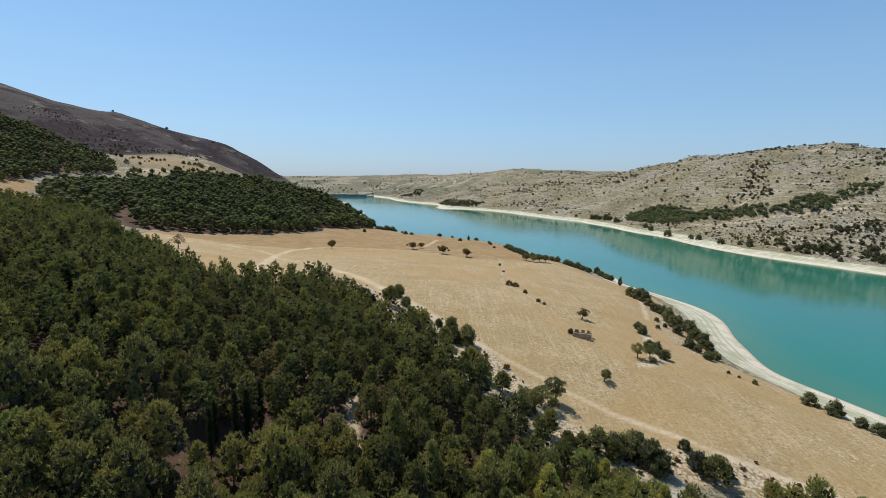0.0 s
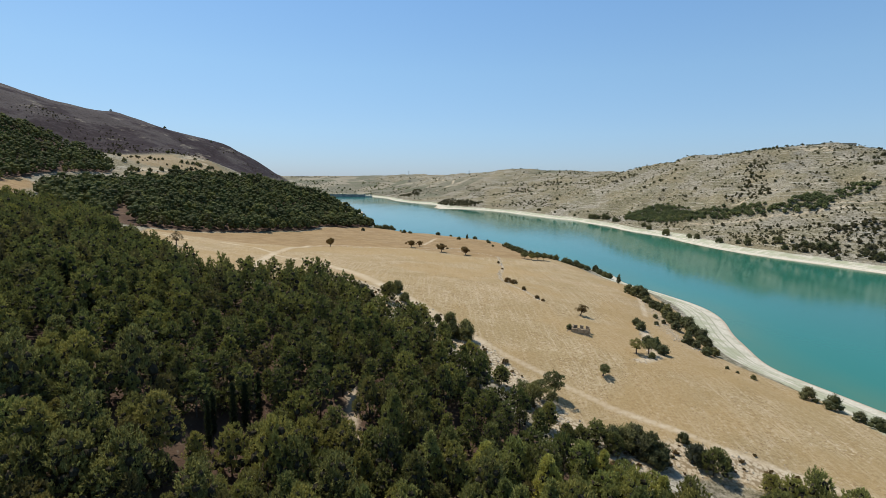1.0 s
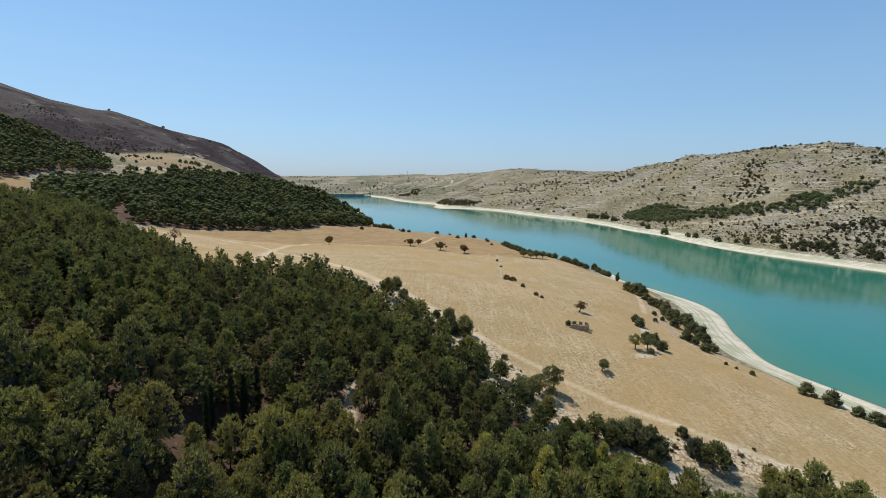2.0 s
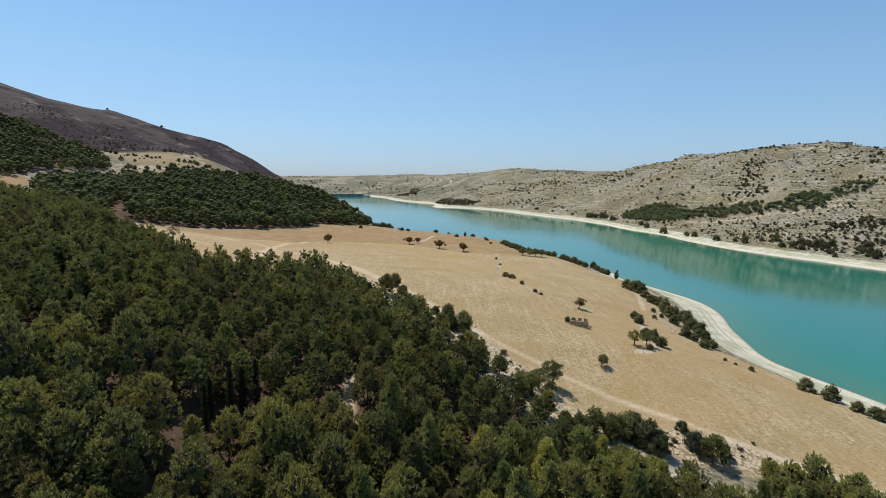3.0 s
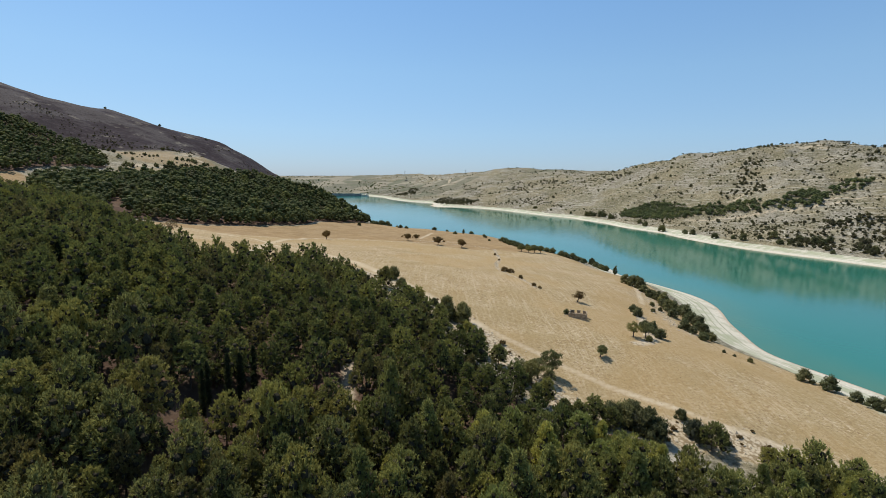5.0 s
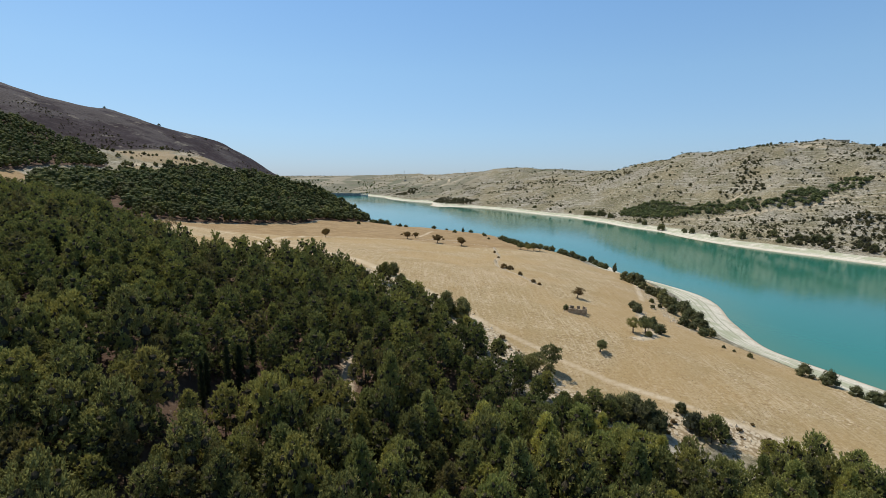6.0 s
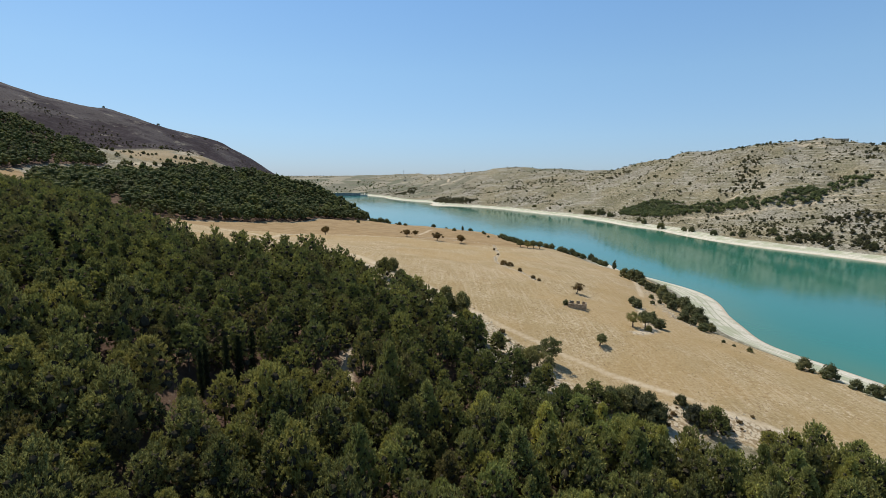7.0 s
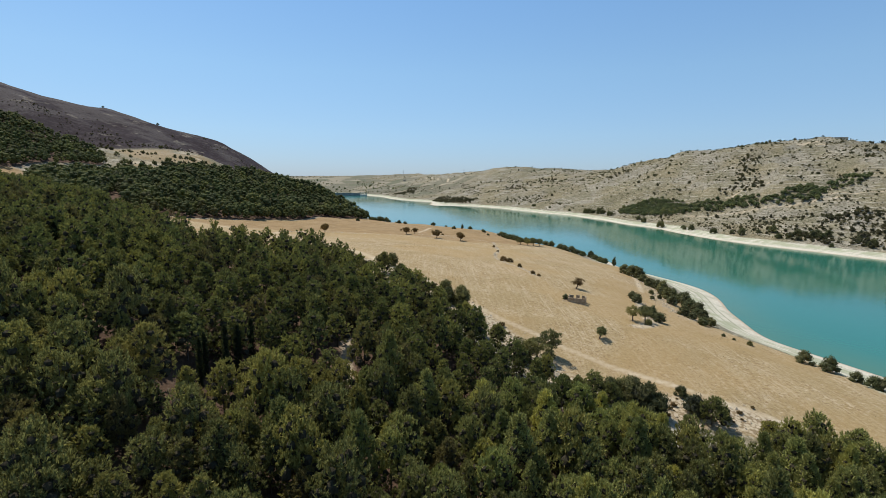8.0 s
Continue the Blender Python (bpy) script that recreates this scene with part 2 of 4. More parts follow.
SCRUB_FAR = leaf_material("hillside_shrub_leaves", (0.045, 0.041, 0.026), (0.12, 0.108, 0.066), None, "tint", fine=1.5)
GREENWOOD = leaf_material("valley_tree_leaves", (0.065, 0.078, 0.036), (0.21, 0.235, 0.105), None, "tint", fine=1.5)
BROWNISH = leaf_material("sun_browned_leaves", (0.095, 0.06, 0.03), (0.28, 0.175, 0.085))
DRY = leaf_material("dry_twigs", (0.14, 0.095, 0.06), (0.26, 0.19, 0.125))
BARK = bark_material("grey_brown_bark", (0.06, 0.045, 0.035), (0.15, 0.12, 0.095))
# darker copy of the bark for crown hearts, inner shade put into its colour
SHADED_TWIGS = bark_material("shaded_twigs", (0.028, 0.024, 0.016), (0.06, 0.052, 0.032))
STONE = stone_material("limestone", (0.42, 0.345, 0.25), (0.57, 0.49, 0.37))
RUIN = stone_material("weathered_rubble_wall", (0.27, 0.195, 0.12), (0.44, 0.345, 0.23), 1.2)
CONCRETE = stone_material("weathered_concrete", (0.20, 0.20, 0.19), (0.30, 0.30, 0.28), 0.08)
PALE = stone_material("pale_render", (0.60, 0.56, 0.48), (0.70, 0.66, 0.58), 0.3)
STEEL = Shader("galvanised_steel", 0.5).done((0.35, 0.36, 0.37))

# ---- the lie of the land ----
# Plan in metres: x across the valley, y along it, z above the lake.
NEAR_SHORE = [(190, 60), (146, 153), (134, 192), (144, 236), (157, 288), (150, 318), (135, 360), (120, 430),
              (96, 480), (76, 545), (28, 605), (-48, 650), (-92, 740), (-185, 900), (-320, 1300), (-430, 1650), (-580, 1940)]
FAR_SHORE = [(600, 120), (440, 330), (376, 415), (356, 458), (324, 524), (310, 585), (306, 683), (279, 835), (253, 944),
             (193, 1063), (152, 1163), (88, 1250), (-2, 1258), (-22, 1330), (-22, 1474), (-144, 1658), (-201, 1879), (-285, 2030)]
CHANNEL = [(380, 150), (270, 300), (240, 450), (220, 640), (150, 850), (40, 1050), (-60, 1200), (-140, 1500), (-280, 1800), (-380, 1980)]
FIELD = [(50, 173, 17.5), (60, 206, 17.5), (50, 144, 15.5), (-19, 196, 28), (-82, 363, 24), (113, 314, 9), (98, 396, 10),
         (74, 440, 10), (56, 508, 10), (10, 563, 10), (-58, 601, 11), (-135, 230, 41), (95, 250, 13), (115, 165, 5.5),
         (108, 128, 6.5), (20, 260, 22), (0, 330, 20), (20, 440, 16)]
WOODED_SLOPE = [(-18, 101, 25), (-33, 90, 21), (-53, 103, 31), (-56, 79, 31), (-43, 75, 25), (-19, 68, 18), (-8, 77, 16),
                (32, 72, 12), (66, 93, 6), (50, 110, 10), (63, 107, 9), (-48, 59, 23), (-34, 180, 29), (0, 0, 10), (26, 130, 15.5),
                (3, 168, 23), (-178, 200, 52), (-120, 110, 45), (-250, 60, 70), (100, 30, 4)]
KNOLL = [(-320, 600, 66), (-281, 637, 72), (-225, 650, 62), (-166, 650, 46), (-135, 640, 33), (-104, 622, 14),
         (-202, 330, 39), (-179, 360, 33), (-153, 400, 30), (-123, 480, 26), (-96, 560, 20), (-270, 420, 52), (-230, 520, 53)]
WEST_SIDE = [(-409, 726, 86), (-392, 650, 81), (-421, 900, 104), (-401, 800, 92), (-570, 800, 112), (-525, 600, 131),
             (-476, 620, 102), (-422, 640, 79), (-300, 300, 62), (-369, 450, 64), (-600, 300, 150), (-320, 850, 62), (-390, 1050, 68)]
BURNT_RIDGE = [(-1100, 850, 300), (-867, 1000, 250), (-822, 1080, 220), (-793, 1140, 204), (-749, 1150, 218), (-636, 1173, 178), (-540, 1250, 150),
               (-528, 1400, 124), (-548, 1700, 82), (-590, 2000, 48), (-900, 1600, 120)]
EAST_SIDE = [(827, 950, 147), (769, 970, 153), (636, 1003, 140), (550, 1128, 126), (480, 1220, 104), (409, 1700, 104),
             (243, 1900, 112), (145, 2400, 108), (-156, 3000, 102), (-655, 3500, 91), (-1299, 4500, 80), (770, 2500, 122),
             (430, 740, 36), (560, 640, 62), (700, 620, 82), (500, 540, 34), (460, 480, 22), (900, 500, 120), (1250, 900, 150), (700, 1500, 92), (900, 1300, 112), (640, 1900, 95), (1150, 1150, 125)]
BACKGROUND = [(-700, 2300, 30), (-420, 2250, -2), (-300, 2500, 30), (-2500, 3000, 90), (3000, 3000, 120), (0, 4800, 60), (5000, 0, 120), (-5000, 0, 250),
              (0, -2500, 40), (3500, 5000, 80), (-4000, 5200, 70), (-900, 4200, 70)]


def land_controls():
    rows = [(x, y, 0.0) for x, y in NEAR_SHORE + FAR_SHORE] + [(x, y, -7.0) for x, y in CHANNEL]
    for line in (FIELD, WOODED_SLOPE, KNOLL, WEST_SIDE, BURNT_RIDGE, EAST_SIDE, BACKGROUND):
        rows += line
    return np.array(rows, float)


class Land:
    """A smooth surface through shores, ridges and slopes, with rougher relief on the hillsides."""

    SOFT = 14.0

    def __init__(self):
        p = land_controls()
        self.p = p
        n = len(p)
        a = np.zeros((n + 3, n + 3))
        a[:n, :n] = self.kernel(p[:, None, :2] - p[None, :, :2])
        a[:n, n:] = np.c_[np.ones(n), p[:, :2] / 1000]
        a[n:, :n] = a[:n, n:].T
        a[:n, :n] -= np.eye(n) * 1.2
        self.w = np.linalg.solve(a, np.r_[p[:, 2], 0, 0, 0])

    def kernel(self, d):
        return np.sqrt((d ** 2).sum(-1) + self.SOFT ** 2)

    def smooth(self, x, y):
        q = np.c_[np.ravel(x), np.ravel(y)].astype(float)
        z = np.empty(len(q))
        n = len(self.p)
        for k in range(0, len(q), 20000):
            c = q[k:k + 20000]
            z[k:k + 20000] = self.kernel(c[:, None] - self.p[None, :, :2]) @ self.w[:n] + self.w[n] + c @ self.w[n + 1:] / 1000
        return z.reshape(np.shape(x))

    def height(self, x, y):
        x, y = np.asarray(x, float), np.asarray(y, float)
        z = self.smooth(x, y)
        far = np.clip((np.hypot(x, y) - 330) / 400, 0, 1)
        lift = np.clip(z / 30, 0, 1) * far * np.clip(0.35 + (x + 420) / 250, 0.35, 1)
        z = z + lift * (fbm(x, y, 170, 3, 5) * 13 + (0.2 - np.abs(fbm(x, y, 120, 9, 4))) * 16)
        z = z + np.clip((z - 8) / 20, 0, 1) * np.clip((x - 250) / 120, 0, 1) * np.clip((1900 - y) / 500, 0, 1) * (0.25 - np.abs(fbm(x, y, 46, 15, 3))) * 9
        # old farming terraces and limestone ledges step the far bank
        steps = np.clip((z - 14) / 14, 0, 1) * np.clip((x - 150) / 150, 0, 1) * np.clip((1750 - y) / 300, 0, 1) * np.clip(0.55 + 1.3 * fbm(x, y, 120, 19, 3), 0, 1)
        rise = (z + 2.0 * fbm(x, y, 90, 23, 2)) / 5.2
        part_up = rise - np.floor(rise)
        u = np.clip((part_up - 0.34) / 0.32, 0, 1)
        z = z + steps * 5.2 * 0.8 * (u * u * (3 - 2 * u) - part_up)
        return z + np.clip((z - 1) / 4, 0, 1) * fbm(x, y, 14, 8, 2) * 0.5


def fbm(x, y, size, seed, octaves):
    """Fractal value noise, about -1 to 1."""
    table = np.random.RandomState(seed).uniform(-1, 1, (256, 256))
    out, amp = 0, 0.6
    for k in range(octaves):
        u, v = x / size * 2 ** k + 17.3 * k, y / size * 2 ** k + 5.7 * k
        i, j = np.floor(u).astype(int), np.floor(v).astype(int)
        fu, fv = u - i, v - j
        fu, fv = fu * fu * (3 - 2 * fu), fv * fv * (3 - 2 * fv)
        a, b = table[i % 256, j % 256], table[(i + 1) % 256, j % 256]
        c, d = table[i % 256, (j + 1) % 256], table[(i + 1) % 256, (j + 1) % 256]
        out = out + amp * ((a * (1 - fu) + b * fu) * (1 - fv) + (c * (1 - fu) + d * fu) * fv)
        amp *= 0.5
    return out


LAND = Land()


def level(x, y):
    return float(LAND.height(np.array([x]), np.array([y]))[0])


def line_distance(x, y, line):
    """Distance in plan from points to a polyline."""
    best = np.full(np.shape(x), 1e9)
    for (ax, ay), (bx, by) in zip(line[:-1], line[1:]):
        dx, dy = bx - ax, by - ay
        t = np.clip(((x - ax) * dx + (y - ay) * dy) / (dx * dx + dy * dy), 0, 1)
        best = np.minimum(best, np.hypot(x - ax - t * dx, y - ay - t * dy))
    return best


def inside(x, y, ring):
    """Whether points lie in a ring drawn in plan."""
    x, y = np.asarray(x, float), np.asarray(y, float)
    hit = np.zeros(np.shape(x), bool)
    for (ax, ay), (bx, by) in zip(ring, ring[1:] + ring[:1]):
        cross = (ay > y) != (by > y)
        hit ^= cross & (x < (bx - ax) * (y - ay) / ((by - ay) or 1e-9) + ax)
    return hit


def soft_ring(x, y, ring, width):
    """1 inside a ring, 0 outside, 0.5 on its line, blending over the width."""
    d = line_distance(x, y, ring + ring[:1])
    return np.clip(np.where(inside(x, y, ring), 0.5 + d / width, 0.5 - d / width), 0, 1)

# ---- zones of the land, drawn in plan ----
NEAR_WOOD = [(-95, 32), (-60, -20), (60, -20), (90, 25), (116, 53), (104, 69), (88, 84), (76, 87), (64, 82), (53, 82), (41, 89), (26.5, 100.5), (17.8, 115), (9.6, 127.5),
             (-3, 141.5), (-10, 157), (-25, 165), (-36, 183), (-50, 191), (-62, 186), (-74, 176), (-89, 177), (-104, 190), (-128, 212), (-155, 234),
             (-200, 292), (-240, 325), (-282, 305), (-240, 205), (-170, 110)]
KNOLL_WOOD = [(-212, 333), (-181, 364), (-155, 402), (-125, 478), (-96, 560), (-84, 612), (-100, 655), (-140, 690), (-225, 712),
              (-292, 700), (-340, 650), (-345, 560), (-360, 470), (-318, 392), (-262, 345)]
WEST_WOOD = [(-400, 600), (-414, 630), (-440, 668), (-482, 680), (-560, 690), (-690, 760), (-640, 560), (-480, 440), (-372, 420), (-382, 440), (-392, 480), (-393, 540)]
FIELD_RING = [(150, 70), (122, 78), (100, 88), (86, 98), (67, 101), (50, 104), (36, 103), (28, 112), (20, 127), (12, 141), (-3, 155), (-11, 172), (-26, 181), (-38, 196), (-52, 198), (-64, 190), (-76, 180), (-90, 181), (-105, 194), (-130, 216),
              (-160, 246), (-200, 336), (-178, 362), (-151, 402), (-121, 477), (-95, 560), (-90, 604), (-58, 604), (10, 566), (56, 511), (76, 442),
              (100, 398), (122, 330), (128, 298), (126, 256), (122, 233), (116, 209), (108, 190), (110, 181), (115, 170), (123, 156), (136, 143), (165, 105)]
WEST_FIELD = [(-270, 305), (-310, 365), (-370, 462), (-460, 430), (-420, 280)]
MID_SLOPE = [(-300, 400), (-385, 465), (-405, 600), (-450, 690), (-560, 760), (-530, 850), (-450, 950), (-350, 900), (-320, 720), (-340, 560)]
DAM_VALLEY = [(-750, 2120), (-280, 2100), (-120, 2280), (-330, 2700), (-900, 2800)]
BURNT = [(-600, 740), (-520, 820), (-470, 900), (-425, 1000), (-400, 1150), (-400, 1400), (-480, 1900), (-700, 2300), (-2000, 1900), (-1800, 400), (-800, 640)]
TRACKS = [([(-78, 200), (-81, 212), (-86, 238), (-94, 279), (-97, 316), (-94, 350), (-90, 366)], 2.1),
          ([(-93, 274), (-108, 290), (-126, 300), (-143, 301), (-152, 290), (-172, 305)], 1.5), ([(-90, 366), (-79, 371), (-45, 376)], 1.0),
          ([(-90, 262), (-60, 247), (-44, 234), (-24, 205), (-9, 186), (2, 170), (13, 158.5), (21, 149.5), (30.5, 142.5), (37, 135), (46, 127), (55, 122), (63, 117.5), (70, 112.5), (78, 109), (86, 104), (100, 96)], 1.25),
          ([(-60, 247), (-44, 234), (-24, 205), (-9, 186), (4, 168), (13, 157)], 3.0), ([(-15, 417), (-10, 452), (-5, 480)], 1.4), ([(68, 160), (78, 169), (84, 196)], 2.0), ([(116, 290), (106, 256), (97, 228)], 1.4),
          ([(-20, 108), (-19, 101), (-16, 92)], 1.2),
          ([(440, 755), (488, 764), (520, 752)], 2.5), ([(370, 735), (411, 690), (447, 665), (473, 650), (520, 640)], 2.5),
          ([(499, 656), (532, 652), (560, 628), (640, 600)], 2.5),
          ([(-75, 1767), (-16, 1841), (47, 1859), (67, 1847)], 3.5), ([(-520, 2360), (-420, 2335), (-330, 2330)], 9.0), ([(-60, 2450), (60, 2200), (40, 1950)], 5.0),
          ([(678, 944), (732, 920)], 4.0), ([(674, 924), (703, 908)], 3.5),
          ([(-420, 880), (-330, 760), (-385, 690), (-420, 640)], 3.0)]
# stony ground: line in plan, half width, how pale
RUBBLE = [([(-45, 212), (-25, 192), (-10, 178), (2, 164), (12, 150), (22, 132), (29, 117), (40, 106), (55, 109), (70, 107), (84, 101)], 5.5, 1.0),
          ([(66, 158), (74, 164), (82, 190), (86, 205)], 2.6, 0.75), ([(43, 372), (39, 309), (34, 283), (32, 262), (35, 248), (40.5, 237), (44, 219)], 1.5, 0.72),
          ([(118, 286), (113, 262), (107, 240), (103, 222), (100, 203), (101, 190)], 5.5, 0.55), ([(20, 420), (0, 400), (-15, 398)], 1.5, 0.7),
          ([(-97, 300), (-90, 348), (-69, 365), (-45, 374.5), (-24, 381), (3, 394), (30, 390), (41, 372)], 0.9, 0.75)]
OCHRE = [(-200, 336), (-140, 318), (-100, 334), (-82, 365), (-24, 390), (25, 362), (60, 372), (100, 398), (76, 442), (56, 511), (10, 566), (-58, 604), (-90, 604),
         (-95, 560), (-121, 477), (-151, 402), (-178, 362)]


def axis(*runs):
    """Grid lines: runs of (from, to, step)."""
    return np.unique(np.concatenate([np.arange(a, b, s) for a, b, s in runs]).round(3))


def build_ground():
    xs = axis((-6000, -1400, 230), (-1400, -330, 14), (-330, -112, 5), (-112, 165, 1.6), (165, 300, 6), (300, 780, 4), (780, 1000, 8), (1000, 6200, 230))
    ys = axis((-3000, 0, 200), (0, 50, 5), (50, 420, 1.6), (420, 960, 4.5), (960, 1500, 9), (1500, 2200, 14), (2200, 5200, 60))
    x, y = np.meshgrid(xs, ys)
    z = LAND.height(x, y)
    bare = np.clip(1.2 - line_distance(x, y, [(-405, 676), (-406, 714), (-396, 725)]) / 16, 0, 1)
    bare = np.maximum(bare, np.clip(1.2 - line_distance(x, y, [(-437, 868), (-470, 960), (-500, 1050)]) / 14, 0, 1))
    field = np.maximum(soft_ring(x, y, FIELD_RING, 5), np.maximum(soft_ring(x, y, WEST_FIELD, 30) * 0.9, soft_ring(x, y, MID_SLOPE, 80) * 0.52 * (1 - bare)))
    top = np.where(y > 330, 4.0, 4.4) + fbm(x, y, 60, 11, 3) * 0.9
    beach = np.clip(0.5 + (top - z) / 1.6, 0, 1)
    track, rubble = np.zeros_like(x), np.zeros_like(x)
    for line, half in TRACKS:
        track = np.maximum(track, np.clip(1.1 - 0.55 * line_distance(x, y, line) / half, 0, 1))
    for line, half, pale in RUBBLE:
        rubble = np.maximum(rubble, pale * np.clip(1.0 - 0.5 * line_distance(x, y, line) / half, 0, 1))
    ochre = np.maximum.reduce([soft_ring(x, y, OCHRE, 14), soft_ring(x, y, WEST_FIELD, 30), 0.5 * soft_ring(x, y, MID_SLOPE, 80)])
    woods = np.maximum.reduce([soft_ring(x, y, r, 6) for r in (NEAR_WOOD, KNOLL_WOOD, WEST_WOOD)])
    burnt = soft_ring(x, y, BURNT, 90) * np.clip(1.0 - (y - 1150) / 700, 0.45, 1)
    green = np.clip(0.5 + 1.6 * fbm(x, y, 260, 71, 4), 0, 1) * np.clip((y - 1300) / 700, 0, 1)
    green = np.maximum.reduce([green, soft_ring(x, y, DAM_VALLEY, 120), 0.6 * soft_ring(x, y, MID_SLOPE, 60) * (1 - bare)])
    track = np.maximum(track, 0.8 * bare)
    me = bpy.data.meshes.new("ground")
    ny, nx = x.shape
    me.vertices.add(nx * ny)
    me.vertices.foreach_set("co", np.stack([x, y, z], -1).ravel())
    i = np.arange(nx * ny).reshape(ny, nx)
    quads = np.stack([i[:-1, :-1], i[:-1, 1:], i[1:, 1:], i[1:, :-1]], -1).reshape(-1, 4)
    me.loops.add(quads.size)
    me.loops.foreach_set("vertex_index", quads.ravel())
    me.polygons.add(len(quads))
    me.polygons.foreach_set("loop_start", np.arange(0, quads.size, 4))
    me.polygons.foreach_set("use_smooth", np.ones(len(quads), bool))
    for name, masks in (("zone_a", (field, beach, track, ochre)), ("zone_b", (burnt, woods, rubble, green))):
        at = me.attributes.new(name, "FLOAT_COLOR", "POINT")
        at.data.foreach_set("color", np.stack(masks, -1).ravel())
    me.update()
    me.materials.append(GROUND)
    return tagged(new("ground", me), "dry sunlit valley sides with stubble field and pale lake beach", "ground", kind="structure")


def build_water():
    xs, ys = axis((-700, 900, 16)), axis((-400, 2120, 16))
    x, y = np.meshgrid(xs, ys)
    me = bpy.data.meshes.new("water")
    ny, nx = x.shape
    me.vertices.add(nx * ny)
    me.vertices.foreach_set("co", np.stack([x, y, 0 * x], -1).ravel())
    i = np.arange(nx * ny).reshape(ny, nx)
    quads = np.stack([i[:-1, :-1], i[:-1, 1:], i[1:, 1:], i[1:, :-1]], -1).reshape(-1, 4)
    me.loops.add(quads.size)
    me.loops.foreach_set("vertex_index", quads.ravel())
    me.polygons.add(len(quads))
    me.polygons.foreach_set("loop_start", np.arange(0, quads.size, 4))
    at = me.attributes.new("shallow", "FLOAT", "POINT")
    at.data.foreach_set("value", (np.clip(1 - np.abs(LAND.smooth(x, y)) / 4.0, 0, 1) ** 1.5).ravel())
    me.update()
    me.materials.append(WATER)
    return tagged(new("water", me), "calm turquoise reservoir water below bleached banks", "lake", kind="structure")


# ---- foliage and other makers ----
def soup(name, tris, mats, index=None, tint=None):
    """A mesh out of loose triangles, an array n x 3 x 3."""
    n = len(tris)
    me = bpy.data.meshes.new(name)
    me.vertices.add(n * 3)
    me.vertices.foreach_set("co", np.asarray(tris, np.float32).ravel())
    me.loops.add(n * 3)
    me.loops.foreach_set("vertex_index", np.arange(n * 3, dtype=np.int32))
    me.polygons.add(n)
    me.polygons.foreach_set("loop_start", np.arange(0, n * 3, 3, dtype=np.int32))
    for m in mats:
        me.materials.append(m)
    if index is not None:
        me.polygons.foreach_set("material_index", np.asarray(index, np.int32))
    if tint is not None:
        at = me.attributes.new("tint", "FLOAT", "FACE")
        at.data.foreach_set("value", np.asarray(tint, np.float32))
    me.update()
    return me


def tufts(centres, radii, per, size, r, low=-0.25, flat=0.85, loose=0.34, half=0.36, spike=1.75):
    """Sprays of small leaf triangles over clumps: n*per x 3 x 3."""
    n = len(centres)
    d = r.normal(size=(n, per, 3))
    d /= np.linalg.norm(d, axis=-1, keepdims=True)
    d[..., 2] = np.where(d[..., 2] < low, -d[..., 2], d[..., 2])
    at = centres[:, None] + d * (radii[:, None, None] * r.uniform(0.62, 1.12, (n, per, 1))) * np.array([1, 1, flat])
    nrm = d + r.normal(size=d.shape) * loose
    nrm /= np.linalg.norm(nrm, axis=-1, keepdims=True)
    side = np.cross(nrm, r.normal(size=d.shape) * 0.45 + (0, 0, 1))
    side /= np.linalg.norm(side, axis=-1, keepdims=True) + 1e-9
    other = np.cross(side, nrm)
    other *= np.where(other[..., 2:] < 0, -1, 1)
    s = size * r.uniform(0.6, 1.35, (n, per, 1))
    tri = np.stack([at - side * s * half, at + side * s * half, at + other * s * spike + d * s * 0.26 * spike], 2)
    return tri.reshape(-1, 3, 3)


ICO = [(0, 0, 1), *[(0.894 * math.cos(1.2566 * k), 0.894 * math.sin(1.2566 * k), 0.447) for k in range(5)],
       *[(0.894 * math.cos(1.2566 * (k + 0.5)), 0.894 * math.sin(1.2566 * (k + 0.5)), -0.447) for k in range(5)], (0, 0, -1)]
ICO_FACES = [f for k in range(5) for f in ((0, 1 + k, 1 + (k + 1) % 5), (1 + k, 6 + k, 1 + (k + 1) % 5), (1 + (k + 1) % 5, 6 + k, 6 + (k + 1) % 5), (6 + k, 11, 6 + (k + 1) % 5))]


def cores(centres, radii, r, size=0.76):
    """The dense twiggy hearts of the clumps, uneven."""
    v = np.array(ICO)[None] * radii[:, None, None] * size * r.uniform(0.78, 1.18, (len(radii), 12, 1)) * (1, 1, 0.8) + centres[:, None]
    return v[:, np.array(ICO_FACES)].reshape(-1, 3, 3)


def tube(points, radii, sides=6):
    """A tapered limb as triangles."""
    points, out = [Vector(p) for p in points], []
    rings = []
    for k, p in enumerate(points):
        ahead = (points[min(k + 1, len(points) - 1)] - points[max(k - 1, 0)]).normalized()
        u = ahead.orthogonal().normalized()
        v = ahead.cross(u)
        rings.append([p + (u * math.cos(a) + v * math.sin(a)) * radii[k] for a in (6.2832 * j / sides for j in range(sides))])
    for a, b in zip(rings[:-1], rings[1:]):
        for j in range(sides):
            k = (j + 1) % sides
            out += [(a[j], a[k], b[k]), (a[j], b[k], b[j])]
    out += [(rings[-1][0], rings[-1][j], rings[-1][j + 1]) for j in range(1, sides - 1)]
    return np.array([[tuple(v) for v in t] for t in out])


